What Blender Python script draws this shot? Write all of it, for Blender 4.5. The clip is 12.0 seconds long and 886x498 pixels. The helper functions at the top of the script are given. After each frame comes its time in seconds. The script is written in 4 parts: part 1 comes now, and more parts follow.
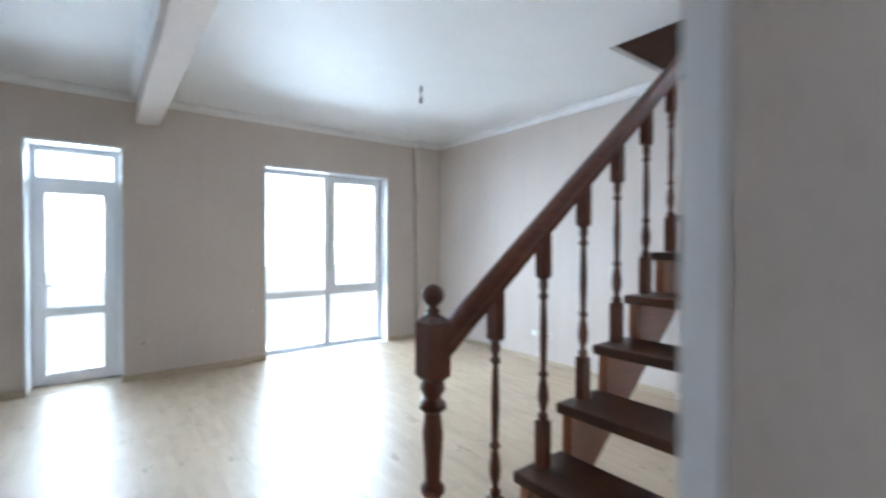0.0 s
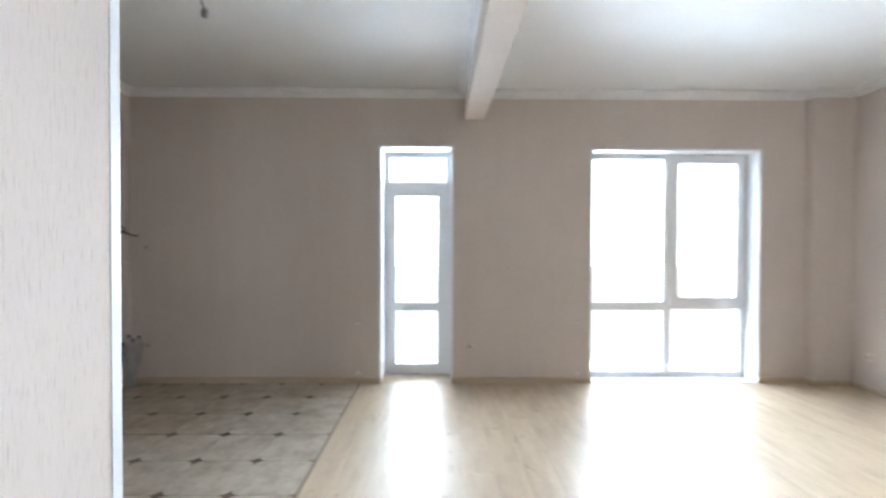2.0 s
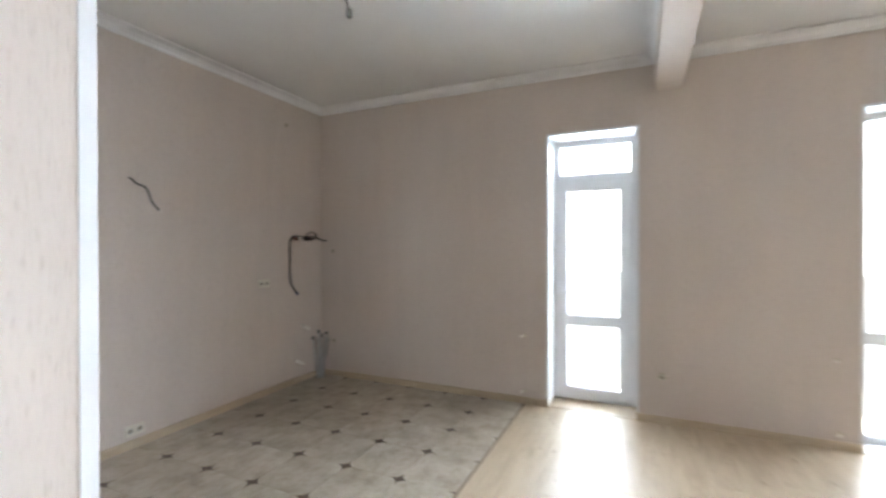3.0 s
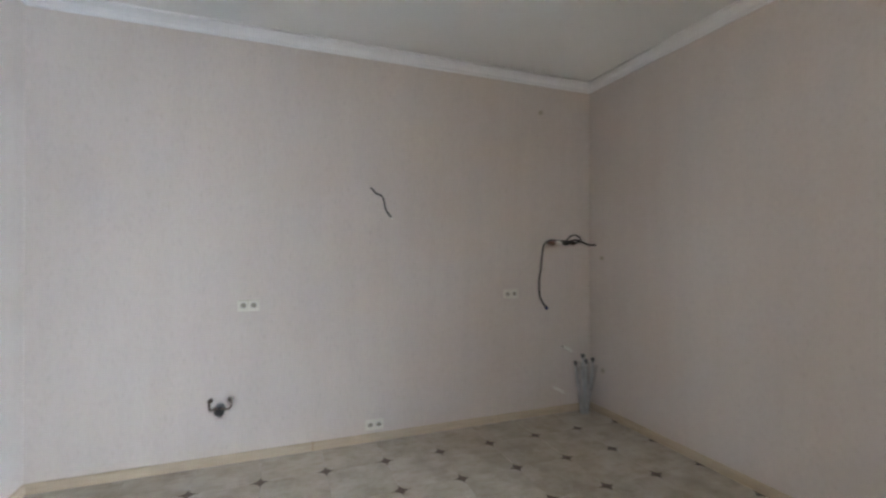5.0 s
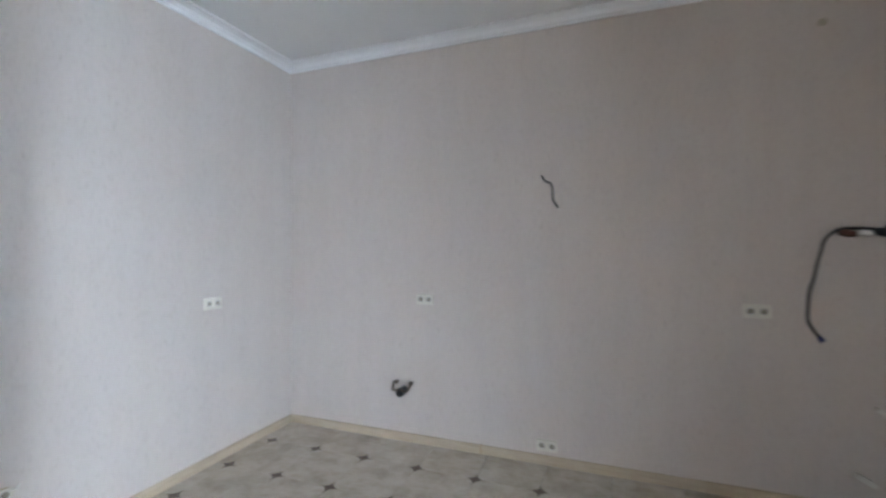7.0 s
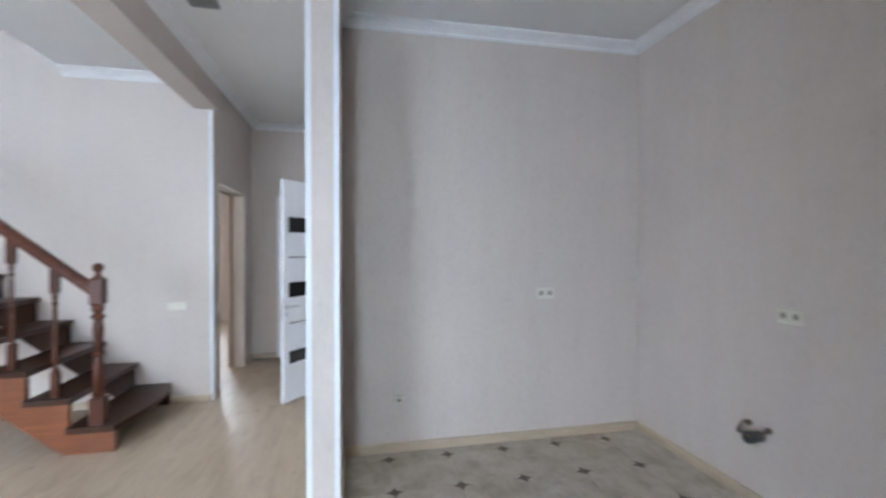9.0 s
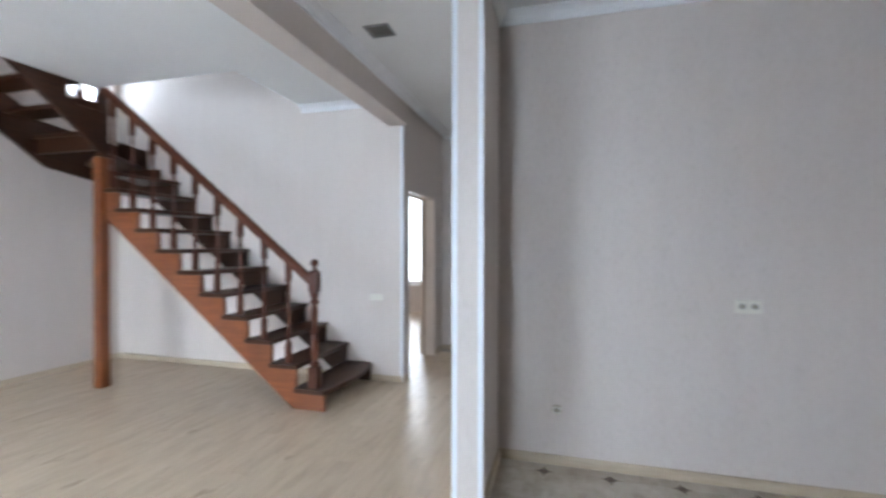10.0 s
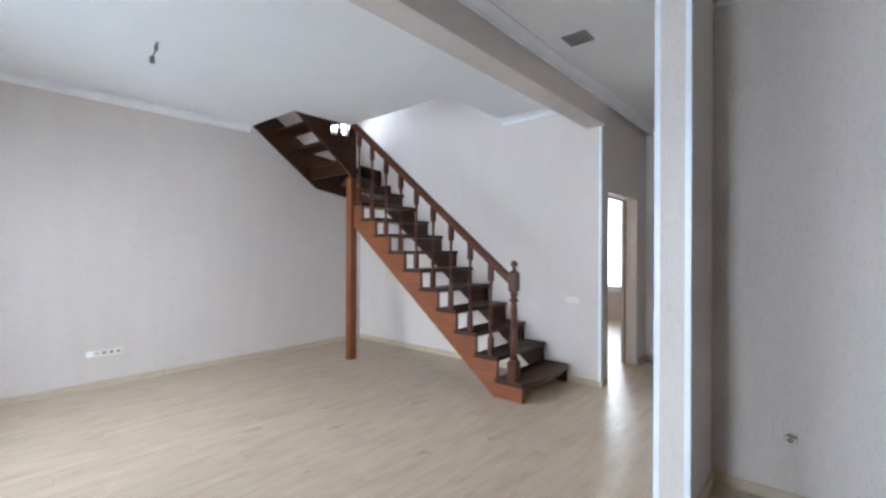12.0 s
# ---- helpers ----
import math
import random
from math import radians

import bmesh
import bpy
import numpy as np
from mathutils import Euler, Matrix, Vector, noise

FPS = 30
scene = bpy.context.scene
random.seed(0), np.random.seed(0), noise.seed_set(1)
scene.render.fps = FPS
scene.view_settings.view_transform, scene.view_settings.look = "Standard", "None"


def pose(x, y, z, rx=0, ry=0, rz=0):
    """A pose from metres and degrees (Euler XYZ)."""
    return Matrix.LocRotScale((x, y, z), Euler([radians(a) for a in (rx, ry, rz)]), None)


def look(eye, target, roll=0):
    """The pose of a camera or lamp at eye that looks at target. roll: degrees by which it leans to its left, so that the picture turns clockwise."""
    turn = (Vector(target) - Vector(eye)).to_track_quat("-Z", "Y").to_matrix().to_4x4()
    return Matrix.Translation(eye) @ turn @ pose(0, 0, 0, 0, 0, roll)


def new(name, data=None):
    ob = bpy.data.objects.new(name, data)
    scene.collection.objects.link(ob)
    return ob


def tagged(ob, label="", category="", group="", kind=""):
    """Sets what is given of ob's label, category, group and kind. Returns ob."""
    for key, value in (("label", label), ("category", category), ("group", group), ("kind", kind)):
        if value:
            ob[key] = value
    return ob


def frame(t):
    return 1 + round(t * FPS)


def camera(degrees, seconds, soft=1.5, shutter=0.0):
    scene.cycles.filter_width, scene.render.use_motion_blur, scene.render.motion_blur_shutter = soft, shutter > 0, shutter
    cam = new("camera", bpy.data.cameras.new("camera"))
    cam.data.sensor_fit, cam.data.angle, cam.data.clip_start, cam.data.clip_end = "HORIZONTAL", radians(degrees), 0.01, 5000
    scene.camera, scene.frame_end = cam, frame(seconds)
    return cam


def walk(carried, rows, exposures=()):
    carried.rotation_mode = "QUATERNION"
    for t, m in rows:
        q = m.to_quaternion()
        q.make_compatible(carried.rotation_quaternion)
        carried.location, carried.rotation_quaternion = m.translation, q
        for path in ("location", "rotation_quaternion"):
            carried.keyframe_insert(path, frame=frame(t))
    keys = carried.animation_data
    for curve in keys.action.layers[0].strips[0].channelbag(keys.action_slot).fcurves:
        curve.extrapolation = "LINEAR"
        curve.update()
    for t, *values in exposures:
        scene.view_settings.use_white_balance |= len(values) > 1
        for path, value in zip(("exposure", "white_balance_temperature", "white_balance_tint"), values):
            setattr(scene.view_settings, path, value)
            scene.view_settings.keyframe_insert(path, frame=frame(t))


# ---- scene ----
# camera and walk: t, x, y, z, yaw, pitch, roll
cam = camera(90.5, 12.0, soft=2.5, shutter=0.6)
ROWS = [
    (0.0, 1.565, 0.956, 1.447, -37.78, -0.68, -0.08),
    (0.5, 1.565, 1.178, 1.461, -29.26, -0.89, -0.26),
    (1.0, 1.583, 1.482, 1.439, -20.85, -0.69, 0.14),
    (1.5, 1.630, 1.743, 1.444, -10.57, -0.70, -0.22),
    (2.0, 1.589, 2.092, 1.443, -0.52, -0.75, -0.16),
    (2.5, 1.671, 2.327, 1.439, 11.44, -0.56, 0.25),
    (3.0, 1.760, 2.630, 1.442, 24.41, -0.32, 0.07),
    (3.5, 1.764, 2.956, 1.447, 36.11, -0.49, -0.16),
    (3.7, 1.754, 3.026, 1.449, 40.79, -0.32, -0.08),
    (5.5, 1.779, 4.227, 1.445, 80.09, 0.20, -0.07),
    (6.0, 1.770, 4.498, 1.440, 90.89, -0.09, -0.07),
    (6.5, 1.611, 4.763, 1.440, 99.91, 0.01, -0.12),
    (6.7, 1.552, 4.853, 1.442, 103.85, 0.03, -0.02),
    (8.3, 0.796, 5.482, 1.464, 148.81, -0.56, 0.48),
    (8.5, 0.753, 5.511, 1.463, 154.32, -0.67, 0.49),
    (9.0, 0.621, 5.541, 1.436, 168.42, -0.38, 0.09),
    (9.5, 0.444, 5.512, 1.437, 180.78, -0.42, -0.07),
    (10.0, 0.278, 5.459, 1.444, 195.19, -0.46, -0.07),
    (10.5, 0.227, 5.460, 1.431, 207.30, -0.04, -0.41),
    (11.0, 0.216, 5.530, 1.424, 214.55, 0.16, -0.51),
    (11.5, 0.186, 5.581, 1.425, 218.31, 0.19, -0.58),
    (12.0, 0.205, 5.632, 1.428, 220.32, 0.01, -0.25),
]
EXPOSURES = [(0.0, -0.38, 6000, 10.5), (0.5, -0.42, 6100, 11), (1.0, -0.33, 6300, 12), (2.0, -0.14, 6550, 13.5), (3.0, -0.04, 6850, 14.5), (3.7, 0.0, 6850, 14.5), (5.5, -0.1, 6300, 12.5), (6.7, -0.2, 6150, 12.5), (8.3, -0.46, 6250, 14.5), (9.5, -0.62, 6300, 14.5), (12.0, -0.62, 6300, 15)]
walk(cam, [(t, pose(x, y, z, 90 + p, r, yaw)) for t, x, y, z, yaw, p, r in ROWS], EXPOSURES)

# ---- plan, in metres ----
X_W, X_E, Y_N, Y_K, Y_S = -1.572, 5.796, 6.612, 2.468, 1.100   # west, east, north, kitchen south, stair wall
CEIL, UPPER, TOP = 3.0, 3.24, 5.7                              # ceiling, upper floor, upper ceiling
X_H = 1.90                                                     # hall's east face
P_W, P_E, P_N = 0.695, 0.866, 3.090                             # partition faces and its free end
Y_H = -0.46                                                    # hall's far wall
BORDER = 0.772                                                 # tiles end, laminate begins
DOOR_X0, DOOR_X1, WIN_X0, WIN_X1, HEAD, HEAD_W = 0.990, 1.720, 3.165, 4.90, 2.432, 2.408
FRAME_Y = Y_N + 0.30

# ---- world and light ----
world = bpy.data.worlds.new("overcast_sky")
scene.world = world
world.use_nodes = True
wn = world.node_tree
sky = wn.nodes.new("ShaderNodeTexSky")
sky.sky_type, sky.sun_disc = "NISHITA", False
sky.sun_elevation, sky.sun_rotation, sky.dust_density = radians(38), radians(200), 4.0
wn.links.new(sky.outputs[0], wn.nodes["Background"].inputs[0])
wn.nodes["Background"].inputs[1].default_value = 0.12


def sun_lamp():
    d = bpy.data.lights.new("sun", "SUN")
    d.energy, d.angle, d.color = 0.8, radians(14), (1.0, 0.97, 0.92)
    ob = new("sun", d)
    ob.matrix_world = look((0, -12, 10), (0, 0, 0))


def daylight_panel(name, centre, target, w, h, power, color=(0.805, 0.90, 1.0)):
    """An unseen area panel outdoors, standing in for light from sky or ground."""
    d = bpy.data.lights.new(name, "AREA")
    d.shape, d.size, d.size_y, d.energy, d.color = "RECTANGLE", w, h, power, color
    ob = new(name, d)
    ob.matrix_world = look(centre, target)


L = 86.0   # watts per square metre of sky
sun_lamp()
SKY = (0.69, 0.84, 1.0)
# added panels: pale ground below the horizon, overcast sky above, boosted eastwards for kitchen
for x, w, z, h, bright in ((3.2, 13.0, 0.45, 1.9, 0.66), (-0.35, 5.9, 2.75, 2.7, 1.9), (4.05, 2.9, 2.75, 2.7, 2.1), (8.25, 5.5, 2.75, 2.7, 4.4)):
    daylight_panel("daylight_panel", (x, 8.3, z), (x, 0.0, z), w, h, L * bright * w * h, SKY)
daylight_panel("daylight_panel", (3.0, 7.68, -0.48), (3.0, 7.68, 3.0), 8.0, 1.25, L * 0.5 * 10.0, SKY)                   # added upward panel at ground level, brightens the ceiling by the windows
daylight_panel("daylight_panel", (1.355, 7.0, 1.22), (1.355, 0.0, 1.22), 0.72, 2.36, L * 0.3 * 1.7, SKY)                    # added fill panel behind the glazed door, brightens the kitchen
daylight_panel("daylight_panel", (6.135, 1.42, 3.95), (0, 1.42, 3.25), 0.48, 1.46, 160.0, (0.72, 0.86, 1.0))           # upper stair window
daylight_panel("daylight_panel", (3.8, -4.3, 2.0), (3.8, 0, 1.2), 1.9, 1.9, 380.0)          # next room's window


# ---- materials ----
def mat(name, color, rough=0.6, metal=0.0, spec=0.5):
    m = bpy.data.materials.new(name)
    m.use_nodes = True
    b = m.node_tree.nodes["Principled BSDF"]
    b.inputs["Base Color"].default_value = (*color, 1)
    b.inputs["Roughness"].default_value = rough
    b.inputs["Metallic"].default_value = metal
    b.inputs["Specular IOR Level"].default_value = spec
    return m, m.node_tree, b


def coords(nt, scale, shift=False):
    """Object coordinates, stretched; shift moves them by the object's own random number."""
    tc = nt.nodes.new("ShaderNodeTexCoord")
    mp = nt.nodes.new("ShaderNodeMapping")
    mp.inputs["Scale"].default_value = scale
    nt.links.new(tc.outputs["Object"], mp.inputs["Vector"])
    if shift:
        oi = nt.nodes.new("ShaderNodeObjectInfo")
        mul = nt.nodes.new("ShaderNodeVectorMath")
        mul.operation = "SCALE"
        mul.inputs[0].default_value = (37.0, 91.0, 53.0)
        nt.links.new(oi.outputs["Random"], mul.inputs["Scale"])
        nt.links.new(mul.outputs[0], mp.inputs["Location"])
    return mp.outputs[0]


def noise_tex(nt, vec, scale, detail=3.0, rough=0.55):
    n = nt.nodes.new("ShaderNodeTexNoise")
    n.inputs["Scale"].default_value, n.inputs["Detail"].default_value, n.inputs["Roughness"].default_value = scale, detail, rough
    nt.links.new(vec, n.inputs["Vector"])
    return n.outputs["Fac"]


def ramp(nt, fac, stops):
    r = nt.nodes.new("ShaderNodeValToRGB")
    while len(r.color_ramp.elements) < len(stops):
        r.color_ramp.elements.new(0.5)
    for e, (pos, col) in zip(r.color_ramp.elements, stops):
        e.position, e.color = pos, (*col, 1)
    nt.links.new(fac, r.inputs[0])
    return r.outputs[0]


def mixed(nt, kind, fac, a, b):
    m = nt.nodes.new("ShaderNodeMix")
    m.data_type, m.blend_type = "RGBA", kind
    if hasattr(fac, "links"):
        nt.links.new(fac, m.inputs[0])
    else:
        m.inputs[0].default_value = fac
    for v, sock in ((a, m.inputs[6]), (b, m.inputs[7])):
        if hasattr(v, "links"):
            nt.links.new(v, sock)
        else:
            sock.default_value = (*v, 1)
    return m.outputs[2]


def bump(nt, b, height, strength, distance):
    n = nt.nodes.new("ShaderNodeBump")
    n.inputs["Strength"].default_value, n.inputs["Distance"].default_value = strength, distance
    nt.links.new(height, n.inputs["Height"])
    nt.links.new(n.outputs[0], b.inputs["Normal"])


def tinted(name, dark, light, rough, scale=(1, 1, 1), size=3.0, bscale=None, bsize=40.0, bstr=0.1, bdist=0.002, shift=False, spec=0.5, metal=0.0):
    """A surface mottled between two near colours, with a fine relief."""
    m, nt, b = mat(name, light, rough, metal, spec)
    v = coords(nt, scale, shift)
    big = noise_tex(nt, v, size, 4)
    col = ramp(nt, big, [(0.3, dark), (0.7, light)])
    nt.links.new(col, b.inputs["Base Color"])
    if bstr:
        v2 = coords(nt, bscale or scale, shift)
        bump(nt, b, noise_tex(nt, v2, bsize, 4), bstr, bdist)
    return m


def wallpaper_material():
    m, nt, b = mat("wallpaper", (0.6, 0.57, 0.53), 0.75, 0, 0.25)
    fine = noise_tex(nt, coords(nt, (1, 1, 0.09)), 240, 3, 0.6)      # upright relief of the paper
    broad = noise_tex(nt, coords(nt, (1, 1, 0.1)), 9, 3)
    wide = noise_tex(nt, coords(nt, (1, 1, 1)), 0.9, 3)
    c1 = ramp(nt, fine, [(0.3, (0.555, 0.486, 0.433)), (0.42, (0.647, 0.578, 0.53)), (0.62, (0.665, 0.596, 0.544))])
    c2 = ramp(nt, broad, [(0.3, (0.965, 0.965, 0.965)), (0.7, (1, 1, 1))])
    c3 = ramp(nt, wide, [(0.3, (0.96, 0.95, 0.94)), (0.7, (1, 1, 1))])
    col = mixed(nt, "MULTIPLY", 1.0, mixed(nt, "MULTIPLY", 1.0, c1, c2), c3)
    nt.links.new(col, b.inputs["Base Color"])
    bump(nt, b, fine, 0.2, 0.002)
    return m


def laminate_material(shift):
    m, nt, b = mat("laminate_oak", (0.55, 0.45, 0.34), 0.26, 0, 0.4)
    oi = nt.nodes.new("ShaderNodeObjectInfo")
    grain = noise_tex(nt, coords(nt, (7, 0.9, 1), shift), 2.2, 4, 0.55)
    fibre = noise_tex(nt, coords(nt, (120, 4, 1), shift), 2.0, 3, 0.6)
    patch = noise_tex(nt, coords(nt, (3.2, 1.1, 1), shift), 2.6, 3, 0.6)    # cloudy heartwood
    knot = noise_tex(nt, coords(nt, (7, 3.2, 1), shift), 1.7, 2, 0.5)
    c = ramp(nt, grain, [(0.3, (0.465, 0.362, 0.252)), (0.47, (0.512, 0.404, 0.286)), (0.7, (0.552, 0.441, 0.319))])
    f = ramp(nt, fibre, [(0.35, (0.982, 0.98, 0.977)), (0.6, (1, 1, 1))])
    h = ramp(nt, patch, [(0.34, (0.885, 0.875, 0.86)), (0.55, (1, 1, 1))])
    k = ramp(nt, knot, [(0.24, (0.74, 0.70, 0.66)), (0.33, (1, 1, 1))])
    c = mixed(nt, "MULTIPLY", 1.0, mixed(nt, "MULTIPLY", 1.0, c, h), k)
    t = ramp(nt, oi.outputs["Random"], [(0.0, (0.955, 0.95, 0.945)), (0.5, (0.98, 0.978, 0.975)), (1.0, (1, 1, 1))])
    col = mixed(nt, "MULTIPLY", 1.0, mixed(nt, "MULTIPLY", 1.0, c, f), t)
    nt.links.new(col, b.inputs["Base Color"])
    r = ramp(nt, noise_tex(nt, coords(nt, (1, 1, 1), shift), 2.2, 4), [(0.3, (0.36, 0.36, 0.36)), (0.7, (0.46, 0.46, 0.46))])
    nt.links.new(r, b.inputs["Roughness"])
    bump(nt, b, grain, 0.02, 0.001)
    return m


def tile_material():
    m, nt, b = mat("ceramic_tile", (0.5, 0.47, 0.42), 0.38, 0, 0.45)
    oi = nt.nodes.new("ShaderNodeObjectInfo")
    cloud = noise_tex(nt, coords(nt, (1, 1, 1), True), 5.5, 6, 0.62)
    vein = noise_tex(nt, coords(nt, (2.2, 0.9, 1), True), 9.0, 5, 0.7)
    c = ramp(nt, cloud, [(0.3, (0.345, 0.285, 0.215)), (0.5, (0.450, 0.392, 0.315)), (0.72, (0.545, 0.495, 0.425))])
    v = ramp(nt, vein, [(0.36, (0.76, 0.69, 0.60)), (0.52, (1, 1, 1))])
    t = ramp(nt, oi.outputs["Random"], [(0.0, (0.95, 0.945, 0.935)), (1.0, (1, 1, 1))])
    nt.links.new(mixed(nt, "MULTIPLY", 1.0, mixed(nt, "MULTIPLY", 0.5, c, v), t), b.inputs["Base Color"])
    bump(nt, b, cloud, 0.05, 0.002)
    return m


def stained_wood(name, dark, light, rough, axis, coat=0.3, spec=0.5):
    sc = {"x": (1.2, 22, 22), "y": (22, 1.2, 22), "z": (22, 22, 1.2)}[axis]
    m, nt, b = mat(name, light, rough, 0, spec)
    g = noise_tex(nt, coords(nt, sc, True), 2.6, 6, 0.65)
    w = noise_tex(nt, coords(nt, (1, 1, 1), True), 4.0, 3)
    c = ramp(nt, g, [(0.3, dark), (0.68, light)])
    c2 = ramp(nt, w, [(0.3, (0.8, 0.78, 0.76)), (0.7, (1, 1, 1))])
    nt.links.new(mixed(nt, "MULTIPLY", 1.0, c, c2), b.inputs["Base Color"])
    bump(nt, b, g, 0.08, 0.001)
    b.inputs["Coat Weight"].default_value, b.inputs["Coat Roughness"].default_value = coat, 0.2
    return m


def glass_material():
    m = bpy.data.materials.new("clear_glass")
    m.use_nodes = True
    nt = m.node_tree
    nt.nodes.remove(nt.nodes["Principled BSDF"])
    tr, gl, mx, fr = (nt.nodes.new(n) for n in ("ShaderNodeBsdfTransparent", "ShaderNodeBsdfGlossy", "ShaderNodeMixShader", "ShaderNodeFresnel"))
    tr.inputs[0].default_value = (0.95, 0.97, 0.97, 1)
    gl.inputs["Roughness"].default_value = 0.02
    nt.links.new(fr.outputs[0], mx.inputs[0])
    nt.links.new(tr.outputs[0], mx.inputs[1])
    nt.links.new(gl.outputs[0], mx.inputs[2])
    nt.links.new(mx.outputs[0], nt.nodes["Material Output"].inputs[0])
    return m


WALLPAPER = wallpaper_material()
PLASTER = tinted("ceiling_paint", (0.76, 0.76, 0.75), (0.80, 0.80, 0.79), 0.6, size=1.5, bsize=120, bstr=0.05)
REVEAL = tinted("reveal_paint", (0.76, 0.77, 0.78), (0.82, 0.83, 0.84), 0.5, size=4, bsize=150, bstr=0.04)
CREAM = tinted("cream_lining", (0.66, 0.58, 0.51), (0.72, 0.64, 0.57), 0.5, scale=(1, 1, 0.2), size=5, bsize=60, bstr=0.04)
CORNICE = tinted("cornice_foam", (0.78, 0.78, 0.78), (0.84, 0.84, 0.84), 0.6, size=6, bsize=200, bstr=0.06)
PLINTH = tinted("plinth_oak", (0.46, 0.37, 0.26), (0.55, 0.45, 0.325), 0.42, scale=(1, 1, 9), size=6, bsize=50, bstr=0.05)
PVC = tinted("white_pvc", (0.84, 0.85, 0.87), (0.88, 0.89, 0.91), 0.3, size=5, bsize=200, bstr=0.02)
TRIM = tinted("white_corner_trim", (0.74, 0.76, 0.79), (0.80, 0.82, 0.84), 0.35, size=5, bsize=200, bstr=0.02)
GASKET = mat("grey_gasket", (0.30, 0.30, 0.31), 0.6)[0]
LAMINATE, LAMINATE_SHEET = laminate_material(True), laminate_material(False)
TILE = tile_material()
INSERT = tinted("brown_insert", (0.050, 0.027, 0.016), (0.115, 0.062, 0.038), 0.35, size=60, bstr=0.0, shift=True)
GROUT = tinted("grout", (0.30, 0.275, 0.24), (0.38, 0.35, 0.31), 0.85, size=30, bsize=200, bstr=0.2)
TREAD = stained_wood("dark_stained_wood", (0.028, 0.0092, 0.0036), (0.060, 0.0205, 0.0076), 0.40, "y", 0.04, 0.26)
STRING = stained_wood("mahogany_stringer", (0.15, 0.038, 0.009), (0.235, 0.066, 0.016), 0.36, "x")
TURNED = stained_wood("turned_mahogany", (0.056, 0.0148, 0.0060), (0.108, 0.0310, 0.0125), 0.38, "z", 0.06, 0.25)
RAILWOOD = stained_wood("rail_mahogany", (0.068, 0.0182, 0.0071), (0.122, 0.0352, 0.0140), 0.40, "x", 0.06, 0.22)
GLASS = glass_material()
SOCKET = tinted("socket_plastic", (0.67, 0.635, 0.545), (0.72, 0.685, 0.595), 0.35, size=9, bstr=0.0)
# dark colour standing in for the shade inside socket wells, slots and the vent
HOLLOW_SHADE = mat("hollow_shade", (0.27, 0.235, 0.18), 0.5)[0]
BOX_YELLOW = mat("wall_box_plastic", (0.46, 0.40, 0.28), 0.5)[0]
CABLE = mat("black_cable", (0.022, 0.021, 0.022), 0.5)[0]
CABLE_GREY = mat("grey_cable", (0.085, 0.079, 0.074), 0.55)[0]
TAPE_BROWN = mat("brown_connector", (0.12, 0.045, 0.025), 0.45)[0]
TAPE_WHITE = mat("white_connector", (0.75, 0.72, 0.66), 0.45)[0]
TAPE_BLUE = mat("blue_tape", (0.02, 0.03, 0.13), 0.45)[0]
PIPE_GREY = mat("grey_drain_pipe", (0.09, 0.095, 0.10), 0.45)[0]
CHROME = mat("brushed_metal", (0.62, 0.62, 0.63), 0.28, 1.0)[0]
BRASS = tinted("worn_brass", (0.10, 0.07, 0.055), (0.22, 0.165, 0.13), 0.4, size=30, bstr=0.0, metal=0.5)
PIPE_WHITE = tinted("white_pipe", (0.62, 0.63, 0.64), (0.72, 0.73, 0.74), 0.4, size=12, bstr=0.0)
DOOR_WHITE = tinted("white_door_laminate", (0.76, 0.77, 0.79), (0.82, 0.83, 0.85), 0.4, scale=(1, 1, 0.2), size=8, bsize=90, bstr=0.03)
BLACK_GLASS = mat("black_glass", (0.006, 0.006, 0.007), 0.12)[0]
VENT_GREY = tinted("vent_metal", (0.26, 0.26, 0.265), (0.36, 0.36, 0.37), 0.45, size=20, bstr=0.0)


def film_material():
    """Thin clouded plastic film round the pipes."""
    m, nt, b = mat("plastic_film", (0.78, 0.80, 0.82), 0.2, 0, 0.5)
    v = coords(nt, (1, 1, 0.25))
    n = noise_tex(nt, v, 45, 5)
    a = ramp(nt, n, [(0.35, (0.05, 0.05, 0.05)), (0.72, (0.33, 0.33, 0.33))])
    nt.links.new(a, b.inputs["Alpha"])
    bump(nt, b, n, 0.6, 0.01)
    return m


FILM = film_material()
PIPE_FILM = tinted("clouded_sleeve", (0.36, 0.375, 0.38), (0.58, 0.595, 0.60), 0.3, scale=(1, 1, 0.3), size=40, bstr=0.0)


# ---- mesh helpers ----
def part(name, bm, material, parent=None, label="", smooth=False):
    me = bpy.data.meshes.new(name)
    bmesh.ops.recalc_face_normals(bm, faces=bm.faces)
    bm.to_mesh(me)
    bm.free()
    me.materials.append(material)
    if smooth:
        for p in me.polygons:
            p.use_smooth = True
    ob = new(name, me)
    if parent:
        ob.parent = parent
    if label:
        ob["label"] = label
    return ob


def root(name, place, label, category, group="", kind=""):
    ob = new(name)
    ob.location = place
    ob.empty_display_size = 0.1
    return tagged(ob, label, category, group, kind)


def structure(ob, label=""):
    return tagged(ob, label, "", "", "structure")


def box(bm, x0, x1, y0, y1, z0, z1, bevel=0.0):
    vs = [bm.verts.new((x, y, z)) for x in (x0, x1) for y in (y0, y1) for z in (z0, z1)]
    fs = [bm.faces.new([vs[i] for i in q]) for q in ((0, 1, 3, 2), (4, 6, 7, 5), (0, 4, 5, 1), (2, 3, 7, 6), (0, 2, 6, 4), (1, 5, 7, 3))]
    if bevel:
        es = list({e for f in fs for e in f.edges})
        bmesh.ops.bevel(bm, geom=es, offset=bevel, segments=2, affect="EDGES", profile=0.6)
    return bm


